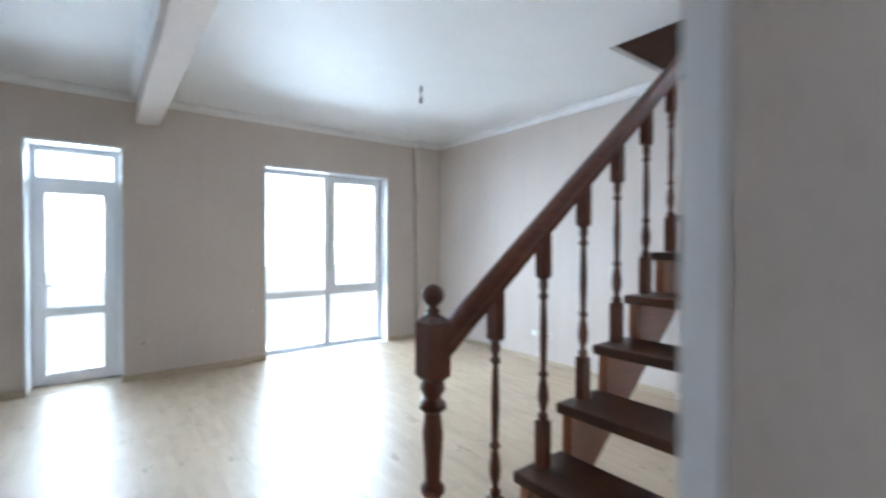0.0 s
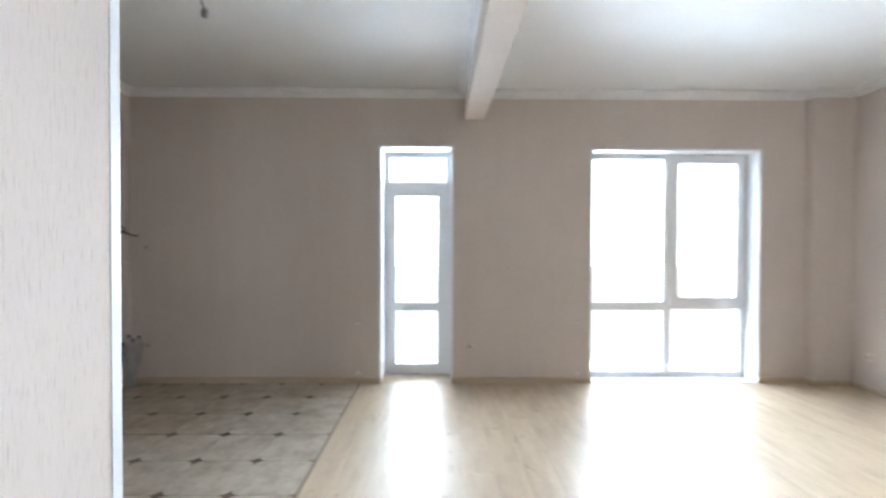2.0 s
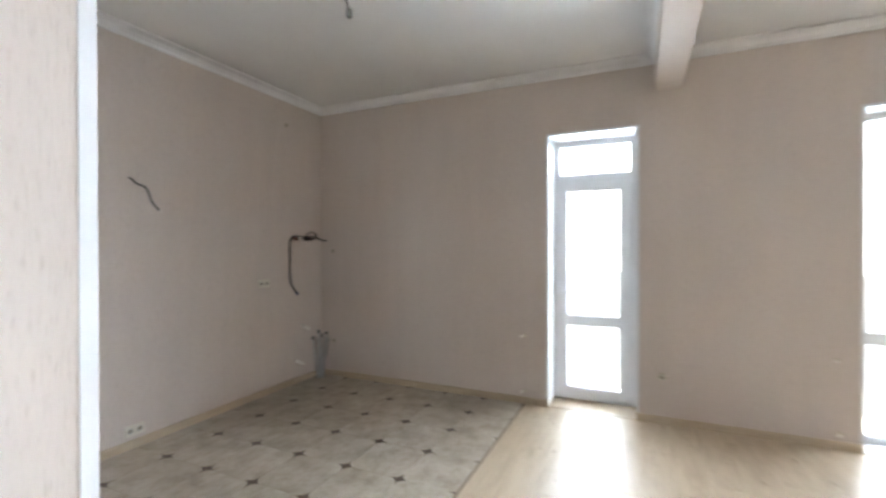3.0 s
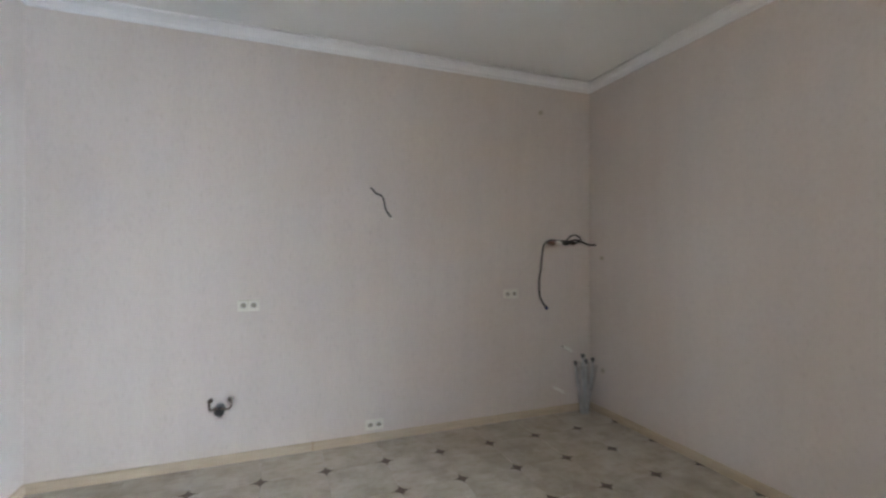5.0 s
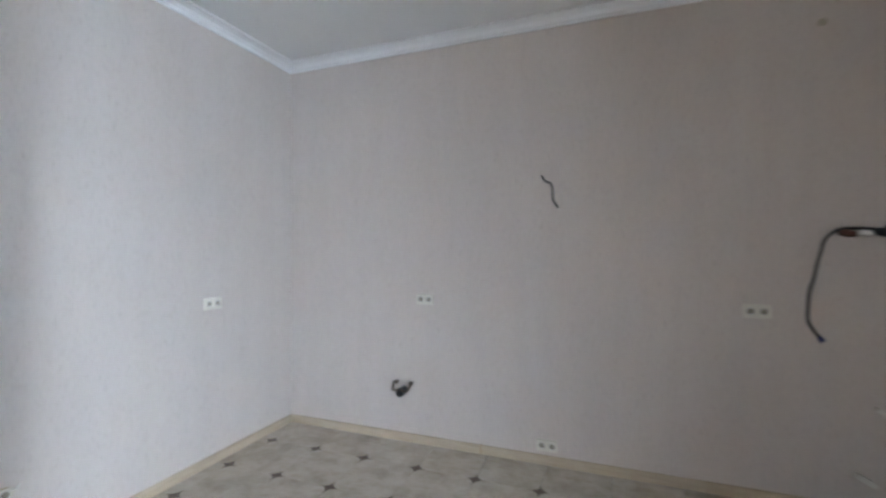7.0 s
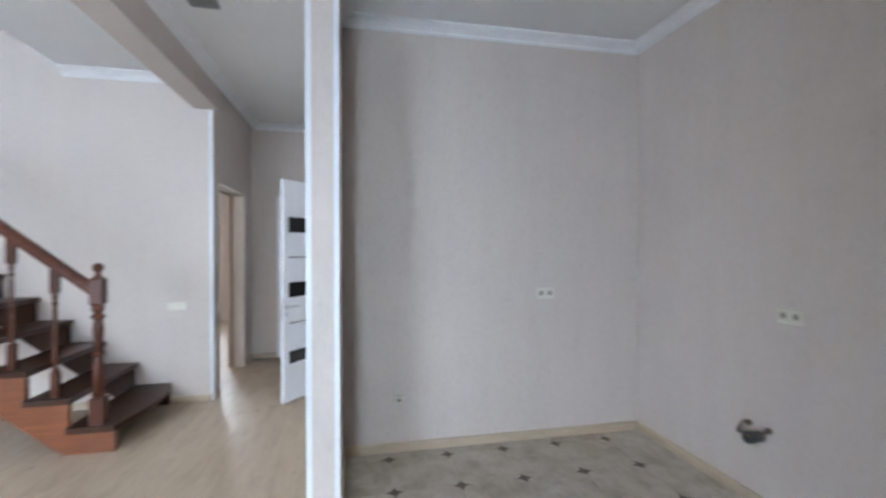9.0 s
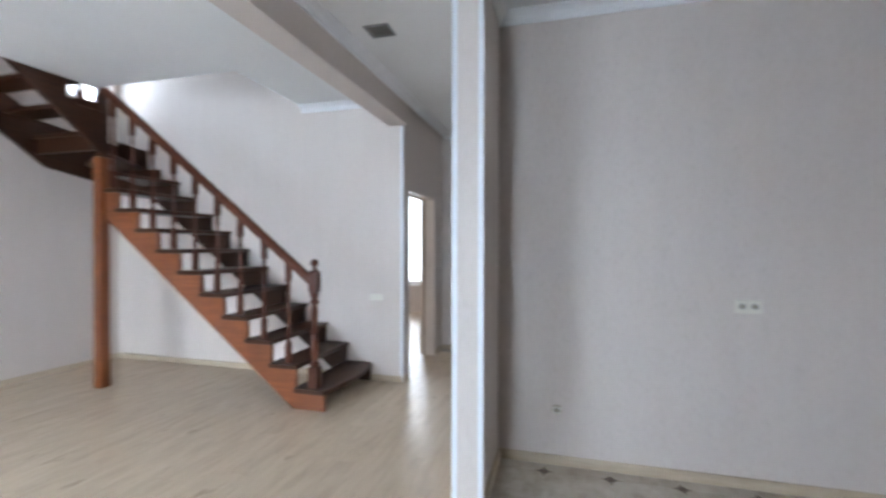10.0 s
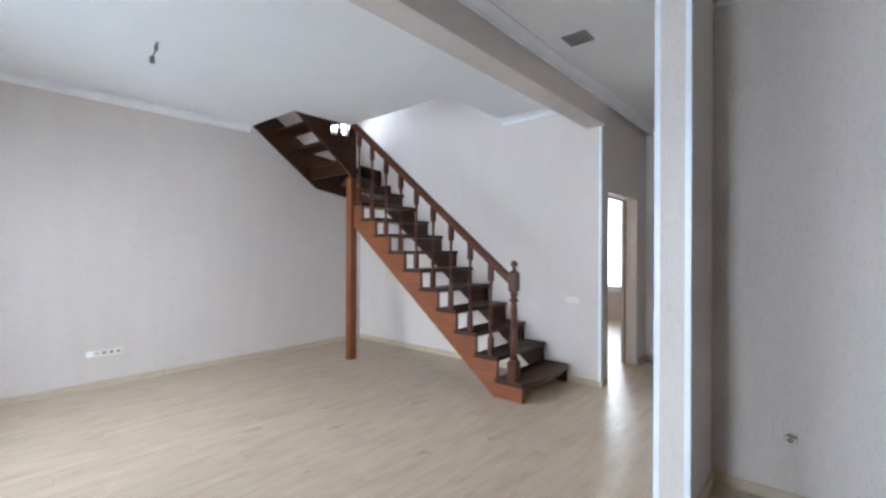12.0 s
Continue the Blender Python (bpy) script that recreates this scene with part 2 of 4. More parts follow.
def boxes(*items, bevel=0.0):
    bm = bmesh.new()
    for it in items:
        box(bm, *it, bevel=bevel)
    return bm


def prism(bm, pts, axis, a, b, bevel=0.0):
    """A polygon in the plane across an axis, drawn out from a to b."""
    def at(u, v, w):
        return {"x": (w, u, v), "y": (u, w, v), "z": (u, v, w)}[axis]
    lo = [bm.verts.new(at(u, v, a)) for u, v in pts]
    hi = [bm.verts.new(at(u, v, b)) for u, v in pts]
    n = len(pts)
    fs = [bm.faces.new(lo[::-1]), bm.faces.new(hi)]
    fs += [bm.faces.new((lo[i], lo[(i + 1) % n], hi[(i + 1) % n], hi[i])) for i in range(n)]
    if bevel:
        es = list({e for f in fs for e in f.edges})
        bmesh.ops.bevel(bm, geom=es, offset=bevel, segments=2, affect="EDGES", profile=0.6)
    return bm


def lathe(bm, profile, x, y, seg=14):
    """Turned about an upright axis: profile of (radius, height)."""
    rings = []
    for r, z in profile:
        rings.append([bm.verts.new((x + r * math.cos(2 * math.pi * k / seg), y + r * math.sin(2 * math.pi * k / seg), z)) for k in range(seg)])
    for lo, hi in zip(rings, rings[1:]):
        for k in range(seg):
            bm.faces.new((lo[k], lo[(k + 1) % seg], hi[(k + 1) % seg], hi[k]))
    bm.faces.new(rings[0][::-1])
    bm.faces.new(rings[-1])
    return bm


def spline(pts, n=8):
    """A smooth line through points (Catmull-Rom)."""
    p = [Vector(q) for q in pts]
    p = [2 * p[0] - p[1]] + p + [2 * p[-1] - p[-2]]
    out = []
    for i in range(1, len(p) - 2):
        for k in range(n):
            t = k / n
            a, b, c, d = p[i - 1], p[i], p[i + 1], p[i + 2]
            out.append(0.5 * (2 * b + (c - a) * t + (2 * a - 5 * b + 4 * c - d) * t * t + (3 * b - a - 3 * c + d) * t ** 3))
    return out + [p[-2]]


def tube(bm, pts, r, seg=10):
    pts = [Vector(p) for p in pts]
    rings = []
    for i, p in enumerate(pts):
        d = (pts[min(i + 1, len(pts) - 1)] - pts[max(i - 1, 0)]).normalized()
        u = d.cross(Vector((0.31, 0.22, 0.93))).normalized()
        v = d.cross(u)
        rr = r[i] if isinstance(r, (list, tuple)) else r
        rings.append([bm.verts.new(p + rr * (math.cos(2 * math.pi * k / seg) * u + math.sin(2 * math.pi * k / seg) * v)) for k in range(seg)])
    for lo, hi in zip(rings, rings[1:]):
        for k in range(seg):
            bm.faces.new((lo[k], lo[(k + 1) % seg], hi[(k + 1) % seg], hi[k]))
    bm.faces.new(rings[0][::-1])
    bm.faces.new(rings[-1])
    return bm


# ---- large structure ----
structure(part("wall_north", boxes(
    (-2.0, DOOR_X0, Y_N, Y_N + 0.375, 0, CEIL), (DOOR_X0, DOOR_X1, Y_N, Y_N + 0.375, HEAD, CEIL),
    (DOOR_X1, 2.3, Y_N, Y_N + 0.375, 0, CEIL), (2.3, WIN_X0, Y_N, Y_N + 0.275, 0, CEIL), (WIN_X0, WIN_X1, Y_N, Y_N + 0.275, HEAD_W, CEIL),
    (WIN_X1, 6.2, Y_N, Y_N + 0.275, 0, CEIL)), WALLPAPER), "beige papered wall with a glazed door and a tall window")
structure(part("wall_west", boxes((-2.0, X_W, Y_K, Y_N, 0, CEIL)), WALLPAPER), "light grey-beige papered kitchen wall with loose cables")
structure(part("wall_kitchen_south", boxes((-2.0, P_W, Y_K - 0.2, Y_K, 0, CEIL)), WALLPAPER), "light papered kitchen wall with sockets")
WC0, WC1 = 0.27, 0.88
structure(part("wall_partition", boxes(
    (P_W, P_E, WC1, P_N, 0, CEIL), (P_W, P_E, WC0, WC1, 2.03, CEIL), (P_W, P_E, Y_H, WC0, 0, CEIL)), WALLPAPER),
    "papered partition between kitchen and hall")
structure(part("wall_hall_south", boxes((-0.9, 2.08, Y_H - 0.2, Y_H, 0, CEIL)), WALLPAPER), "beige papered end wall of the hall")
RD0, RD1, RDH = -0.085, 0.917, 2.055
structure(part("wall_hall_east", boxes(
    (X_H, 2.08, RD1, Y_S, 0, CEIL), (X_H, 2.08, RD0, RD1, RDH, CEIL), (X_H, 2.08, Y_H, RD0, 0, CEIL)), WALLPAPER),
    "beige papered hall wall with a doorway to a bright room")
structure(part("wall_stair", boxes((2.08, 6.2, Y_S - 0.2, Y_S, 0, TOP), (X_H, 2.08, Y_S - 0.2, Y_S, UPPER, TOP)), WALLPAPER),
    "light papered wall behind the staircase")
UW0, UW1, UWB, UWT = 1.17, 1.67, 3.20, 4.70
structure(part("wall_east", boxes(
    (X_E, 6.2, Y_S, UW0, 0, TOP), (X_E, 6.2, UW1, Y_N, 0, TOP), (X_E, 6.2, UW0, UW1, 0, UWB), (X_E, 6.2, UW0, UW1, UWT, TOP)), WALLPAPER),
    "light papered wall of the living room")
structure(part("wall_upper_north", boxes((X_H - 0.2, X_E, Y_N, Y_N + 0.2, UPPER, TOP)), WALLPAPER), "upper floor wall")
structure(part("wall_upper_west", boxes((X_H - 0.2, X_H, Y_S - 0.2, Y_N, UPPER, TOP)), WALLPAPER), "upper floor wall")
structure(part("ceiling_upper", boxes((X_H - 0.2, 6.2, Y_S - 0.2, Y_N + 0.2, TOP, TOP + 0.2)), PLASTER), "white upper ceiling")
# pilaster in the north-east corner
structure(part("wall_pilaster", boxes((5.385, X_E, Y_N - 0.10, Y_N, 0, CEIL)), WALLPAPER), "papered boxed-in corner duct")
# room beyond the hall doorway, and the closed space behind the partition
structure(part("wall_bedroom_south", boxes(
    (1.88, 3.18, -3.8, -3.6, 0, CEIL), (4.68, 5.4, -3.8, -3.6, 0, CEIL), (3.18, 4.68, -3.8, -3.6, 0, 0.56), (3.18, 4.68, -3.8, -3.6, 2.62, CEIL)), WALLPAPER),
    "beige wall with a window in the next room")
structure(part("wall_bedroom_east", boxes((5.2, 5.4, -3.6, 0.932, 0, CEIL)), WALLPAPER), "beige wall of the next room")
structure(part("wall_bedroom_west", boxes((1.88, 2.08, -3.6, Y_H - 0.2, 0, CEIL)), WALLPAPER), "beige wall of the next room")
structure(part("wall_utility_west", boxes((-1.1, -0.9, Y_H - 0.2, Y_K - 0.2, 0, CEIL)), WALLPAPER), "plain wall of the closet behind the partition")
# ceiling slab with the L-shaped stair opening
HX0, HY1, HX2, HY2 = 3.105, 2.15, 4.75, 2.92
structure(part("ceiling", boxes(
    (-2.0, HX0, -3.8, Y_N + 0.40, CEIL, UPPER), (HX0, HX2, HY1, Y_N + 0.40, CEIL, UPPER),
    (HX2, 6.2, HY2, Y_N + 0.40, CEIL, UPPER), (HX0, 6.2, -3.8, Y_S - 0.2, CEIL, UPPER)), PLASTER),
    "smooth white ceiling with an open stairwell")
structure(part("beam", boxes((1.852, 2.054, Y_S, Y_N, 2.710, CEIL), bevel=0.004), WALLPAPER), "papered downstand beam across the ceiling")
floor = structure(part("floor", boxes((-2.0, 6.2, -3.8, Y_N + 0.40, -0.25, -0.012)), GROUT), "light oak laminate with a tiled kitchen area")
structure(part("floor_bedroom", boxes((2.1, 5.2, -3.6, 0.93, -0.012, -0.0025)), LAMINATE_SHEET), "light oak laminate in the next room")
structure(part("ground", boxes((-60, 60, 7.3, 90, -0.6, -0.5)), tinted("pale_concrete", (0.36, 0.36, 0.35), (0.44, 0.44, 0.43), 0.9, size=0.6)), "pale ground outside")


def cornice(name, a, b, nx, ny, drop=0.075, reach=0.075):
    """A cove between wall and ceiling from a to b; (nx, ny) points into the room."""
    prof = [(0, 0), (reach, 0), (reach, -0.012), (reach * 0.78, -0.016), (reach * 0.45, -drop * 0.38), (reach * 0.22, -drop * 0.68), (0.016, -drop * 0.86), (0.012, -drop), (0, -drop)]
    bm = bmesh.new()
    ends = []
    for px, py in (a, b):
        ends.append([bm.verts.new((px + nx * u, py + ny * u, CEIL + v)) for u, v in prof])
    n = len(prof)
    for i in range(n):
        bm.faces.new((ends[0][i], ends[0][(i + 1) % n], ends[1][(i + 1) % n], ends[1][i]))
    bm.faces.new(ends[0][::-1])
    bm.faces.new(ends[1])
    return structure(part(name, bm, CORNICE), "white moulded ceiling cornice")


cornice("trim_cornice", (X_W, Y_K), (X_W, Y_N), 1, 0)
cornice("trim_cornice", (X_W, Y_N), (1.852, Y_N), 0, -1)
cornice("trim_cornice", (2.085, Y_N), (5.385, Y_N), 0, -1)
cornice("trim_cornice", (5.385, Y_N - 0.10), (X_E, Y_N - 0.10), 0, -1)
cornice("trim_cornice", (5.385, Y_N), (5.385, Y_N - 0.10), -1, 0)
cornice("trim_cornice", (X_E, Y_N - 0.10), (X_E, HY2), -1, 0)
cornice("trim_cornice", (X_W, Y_K), (P_W, Y_K), 0, 1)
cornice("trim_cornice", (P_W, Y_K), (P_W, P_N), -1, 0)
cornice("trim_cornice", (1.852, Y_N), (1.852, Y_H), -1, 0)
cornice("trim_cornice", (P_E, Y_H), (1.852, Y_H), 0, 1)
cornice("trim_cornice", (2.085, Y_S), (HX0, Y_S), 0, 1)


def baseboard(a, b, nx, ny, h=0.062, d=0.018):
    bm = bmesh.new()
    prof = [(0, 0), (d, 0), (d, h * 0.72), (d * 0.75, h * 0.9), (d * 0.4, h), (0, h)]
    ends = [[bm.verts.new((px + nx * u, py + ny * u, v)) for u, v in prof] for px, py in (a, b)]
    n = len(prof)
    for i in range(n):
        bm.faces.new((ends[0][i], ends[0][(i + 1) % n], ends[1][(i + 1) % n], ends[1][i]))
    bm.faces.new(ends[0][::-1])
    bm.faces.new(ends[1])
    return structure(part("baseboard", bm, PLINTH), "light oak skirting board")


def baseboard_joint(x, y, nx, ny):
    """The small clip over the joint of two skirting lengths."""
    bm = boxes((min(x, x + nx * 0.021) - (0 if nx else 0.006), max(x, x + nx * 0.021) + (0 if nx else 0.006),
                min(y, y + ny * 0.021) - (0 if ny else 0.006), max(y, y + ny * 0.021) + (0 if ny else 0.006), 0.0, 0.066), bevel=0.002)
    return structure(part("trim_joint", bm, tinted("plinth_clip", (0.40, 0.28, 0.17), (0.46, 0.33, 0.21), 0.45, bstr=0.0)), "brown skirting joint clip")


baseboard((X_W, Y_K), (X_W, Y_N), 1, 0)
baseboard((X_W, Y_N), (DOOR_X0, Y_N), 0, -1)
baseboard((DOOR_X1, Y_N), (WIN_X0, Y_N), 0, -1)
baseboard((WIN_X1, Y_N), (5.385, Y_N), 0, -1)
baseboard((5.385, Y_N - 0.10), (X_E, Y_N - 0.10), 0, -1)
baseboard((5.385, Y_N), (5.385, Y_N - 0.118), -1, 0)
baseboard((X_E, Y_N - 0.10), (X_E, Y_S), -1, 0)
baseboard((X_W, Y_K), (P_W, Y_K), 0, 1)
baseboard((P_W, Y_K), (P_W, P_N - 0.03), -1, 0)
baseboard((P_E, WC1 + 0.07), (P_E, P_N - 0.03), 1, 0)
baseboard((2.085, Y_S), (X_E, Y_S), 0, 1)
baseboard((1.91, Y_S), (2.085, Y_S), 0, 1)
baseboard((X_H, RD1 + 0.02), (X_H, Y_S - 0.03), -1, 0)
baseboard((X_H, Y_H), (X_H, RD0 - 0.02), -1, 0)
baseboard((1.60, Y_H), (X_H, Y_H), 0, 1)
baseboard_joint(X_W, 4.13, 1, 0)
baseboard_joint(X_E, 3.9, -1, 0)
baseboard_joint(4.35, Y_S, 0, 1)


def corner_trim(x, y, sx, sy, z1=CEIL):
    """White angle bead on an outside corner; sx, sy: into which quarter the wall lies."""
    w, t = 0.026, 0.003
    bm = bmesh.new()
    pts = [(x - sx * t, y - sy * t), (x + sx * w, y - sy * t), (x + sx * w, y), (x, y), (x, y + sy * w), (x - sx * t, y + sy * w)]
    prism(bm, pts, "z", 0.001, z1 - 0.001)
    return structure(part("trim_corner", bm, TRIM), "white plastic corner bead")


corner_trim(P_E, P_N, -1, -1)
corner_trim(P_W, P_N, 1, -1)
corner_trim(X_H, Y_S, 1, -1, 2.709)


# ---- distance outside the openings ----
def glow_material():
    m = bpy.data.materials.new("white_overcast")
    m.use_nodes = True
    nt = m.node_tree
    nt.nodes.remove(nt.nodes["Principled BSDF"])
    e = nt.nodes.new("ShaderNodeEmission")
    e.inputs[0].default_value = (0.93, 0.97, 1.0, 1)
    e.inputs[1].default_value = 7.0
    nt.links.new(e.outputs[0], nt.nodes["Material Output"].inputs[0])
    return m


HAZE = glow_material()
structure(part("backdrop", boxes((-40, 50, 40, 40.2, -30, 60)), HAZE), "white overcast sky outside the living room")
structure(part("backdrop", boxes((-40, 50, -40.2, -40, -30, 60)), HAZE), "white overcast sky outside the next room")
structure(part("backdrop", boxes((45, 45.2, -40, 40, -30, 60)), HAZE), "white overcast sky outside the upper window")


# ---- windows and glazed door ----
def bars(x0, x1, z0, z1, y0, y1, w, bevel=0.004):
    """A rectangular frame of four mitred-looking bars."""
    bm = bmesh.new()
    for b in ((x0, x0 + w, y0, y1, z0, z1), (x1 - w, x1, y0, y1, z0, z1), (x0 + w, x1 - w, y0, y1, z0, z0 + w), (x0 + w, x1 - w, y0, y1, z1 - w, z1)):
        box(bm, *b, bevel=bevel)
    return bm


def pane(x0, x1, z0, z1, y, parent):
    ob = part("pane", boxes((x0, x1, y, y + 0.02, z0, z1)), GLASS, parent, "clear glass pane")
    ob.visible_shadow = False
    part("gasket", bars(x0 - 0.004, x1 + 0.004, z0 - 0.004, z1 + 0.004, y - 0.006, y + 0.004, 0.008, 0.0), GASKET, parent)
    return ob


def lever(parent, x, y, z, away):
    """A window handle: rose and lever."""
    h = part("handle", boxes((x - 0.014, x + 0.014, y - 0.012, y, z - 0.035, z + 0.035), bevel=0.004), PVC, parent, "white lever handle")
    bm = boxes((x - 0.008, x + 0.008, y - 0.05, y - 0.012, z - 0.008, z + 0.008), bevel=0.003)
    box(bm, min(x, x + away * 0.11), max(x, x + away * 0.11), y - 0.05, y - 0.034, z - 0.009, z + 0.009, bevel=0.004)
    part("lever", bm, PVC, h)
    return h


fy = FRAME_Y
glazed_door = root("door_1", (0, 0, 0), "white plastic balcony door with glass panes and transom, closed", "door", "", "structure")
part("outer_frame", bars(DOOR_X0, DOOR_X1, 0.0, HEAD, fy, fy + 0.07, 0.055), PVC, glazed_door)
part("transom_bar", boxes((DOOR_X0 + 0.055, DOOR_X1 - 0.055, fy + 0.001, fy + 0.068, 2.045, 2.115), bevel=0.004), PVC, glazed_door)
pane(DOOR_X0 + 0.055, DOOR_X1 - 0.055, 2.115, HEAD - 0.055, fy + 0.03, glazed_door)
leaf = part("sash", bars(1.018, 1.674, 0.03, 2.052, fy - 0.018, fy + 0.052, 0.095), PVC, glazed_door)
part("middle_rail", boxes((1.113, 1.579, fy - 0.016, fy + 0.05, 0.705, 0.792), bevel=0.004), PVC, leaf)
pane(1.113, 1.579, 0.125, 0.705, fy + 0.012, leaf)
pane(1.113, 1.579, 0.792, 1.957, fy + 0.012, leaf)
lever(leaf, 1.062, fy - 0.018, 1.02, 1)
part("threshold", boxes((DOOR_X0, DOOR_X1, Y_N - 0.004, fy, -0.002, 0.004), bevel=0.001), LAMINATE_SHEET, glazed_door, "laminate threshold strip")

window = root("window_1", (0, 0, 0), "tall white plastic window reaching the floor, two lights", "window", "", "structure")
wy = Y_N + 0.20
part("outer_frame", bars(WIN_X0, WIN_X1, 0.006, HEAD_W, wy, wy + 0.07, 0.055), PVC, window)
part("mullion", boxes((4.015, 4.095, wy + 0.001, wy + 0.069, 0.061, HEAD_W - 0.055), bevel=0.004), PVC, window)
part("cross_rail", boxes((WIN_X0 + 0.055, 4.015, wy + 0.002, wy + 0.068, 0.725, 0.81), bevel=0.004), PVC, window)
part("cross_rail", boxes((4.095, WIN_X1 - 0.055, wy + 0.002, wy + 0.068, 0.735, 0.80), bevel=0.004), PVC, window)
pane(WIN_X0 + 0.055, 4.015, 0.061, 0.725, wy + 0.03, window)
pane(WIN_X0 + 0.055, 4.015, 0.81, HEAD_W - 0.055, wy + 0.03, window)
pane(4.095, WIN_X1 - 0.055, 0.061, 0.735, wy + 0.03, window)
sash = part("sash", bars(4.075, WIN_X1 - 0.02, 0.775, HEAD_W - 0.012, wy - 0.018, wy + 0.05, 0.09), PVC, window)
pane(4.165, WIN_X1 - 0.11, 0.865, HEAD_W - 0.102, wy + 0.012, sash)
lever(sash, 4.12, wy - 0.018, 1.5, 1)

# white painted reveals, heads and a flush sill
for x0, x1, head, fy in ((DOOR_X0, DOOR_X1, HEAD, FRAME_Y), (WIN_X0, WIN_X1, HEAD_W, wy)):
    bm = boxes((x0 - 0.002, x0 + 0.004, Y_N - 0.003, fy, 0.0, head), (x1 - 0.004, x1 + 0.002, Y_N - 0.003, fy, 0.0, head), (x0 + 0.004, x1 - 0.004, Y_N - 0.003, fy, head - 0.004, head + 0.002))
    structure(part("trim_reveal", bm, REVEAL), "white painted reveal of an opening")
    bm = boxes((x0 - 0.016, x0 - 0.002, Y_N - 0.004, Y_N + 0.001, 0.0, head + 0.016), (x1 + 0.002, x1 + 0.016, Y_N - 0.004, Y_N + 0.001, 0.0, head + 0.016), (x0 - 0.002, x1 + 0.002, Y_N - 0.004, Y_N + 0.001, head + 0.002, head + 0.016))
    structure(part("trim_edge", bm, TRIM), "white plastic edge bead round an opening")
structure(part("window_sill", boxes((WIN_X0, WIN_X1, Y_N - 0.002, wy, -0.004, 0.006), bevel=0.001), PVC), "flat white sill at floor level")


def simple_window(name, label, m):
    w = root(name, (0, 0, 0), label, "window", "", "structure")
    part("outer_frame", bars(-0.5, 0.5, -0.5, 0.5, 0.0, 0.06, 0.05), PVC, w)
    part("mullion", boxes((-0.03, 0.03, 0.001, 0.059, -0.45, 0.45), bevel=0.003), PVC, w)
    for a, b in ((-0.45, -0.03), (0.03, 0.45)):
        o = part("pane", boxes((a, b, 0.02, 0.035, -0.45, 0.45)), GLASS, w)
        o.visible_shadow = False
    w.matrix_world = m
    return w


simple_window("window_2", "white plastic window of the bright next room", Matrix.Translation((3.93, -3.75, 1.59)) @ Matrix.Diagonal((1.5, 1, 2.06, 1)))
simple_window("window_3", "white plastic window lighting the upper stair", Matrix.Translation((6.05, 1.42, 3.95)) @ Matrix.Rotation(radians(-90), 4, "Z") @ Matrix.Diagonal((0.50, 1, 1.50, 1)))

# doorway to the bright room: cream lining with a stop
bm = boxes((X_H - 0.004, 2.084, RD0 - 0.002, RD0 + 0.012, 0, RDH), (X_H - 0.004, 2.084, RD1 - 0.012, RD1 + 0.002, 0, RDH), (X_H - 0.004, 2.084, RD0 + 0.012, RD1 - 0.012, RDH - 0.012, RDH + 0.002))
structure(part("door_2", bm, CREAM), "cream lined doorway without a door leaf")
bm = boxes((2.03, 2.045, RD0 + 0.012, RD0 + 0.03, 0, RDH - 0.012), (2.03, 2.045, RD1 - 0.03, RD1 - 0.012, 0, RDH - 0.012), (2.03, 2.045, RD0 + 0.03, RD1 - 0.03, RDH - 0.03, RDH - 0.012), bevel=0.002)
structure(part("trim_stop", bm, tinted("brown_stop", (0.30, 0.20, 0.13), (0.36, 0.25, 0.17), 0.5, bstr=0.0)), "brown stop strip in the doorway lining")

# closed white door at the end of the hall
end_door = root("door_3", (0, 0, 0), "white door with white casing at the hall's end", "door", "", "structure")
bm = boxes((0.90, 0.96, Y_H, Y_H + 0.018, 0, 2.08), (1.52, 1.58, Y_H, Y_H + 0.018, 0, 2.08), (0.96, 1.52, Y_H, Y_H + 0.018, 2.02, 2.08), bevel=0.004)
part("casing", bm, DOOR_WHITE, end_door)
part("leaf", boxes((0.963, 1.517, Y_H - 0.03, Y_H + 0.006, 0.008, 2.017), bevel=0.003), DOOR_WHITE, end_door)
part("handle", boxes((1.44, 1.49, Y_H + 0.006, Y_H + 0.016, 0.96, 1.0), (1.36, 1.48, Y_H + 0.035, Y_H + 0.048, 0.973, 0.988), (1.462, 1.475, Y_H + 0.01, Y_H + 0.04, 0.974, 0.987), bevel=0.003), CHROME, end_door, "metal lever handle")


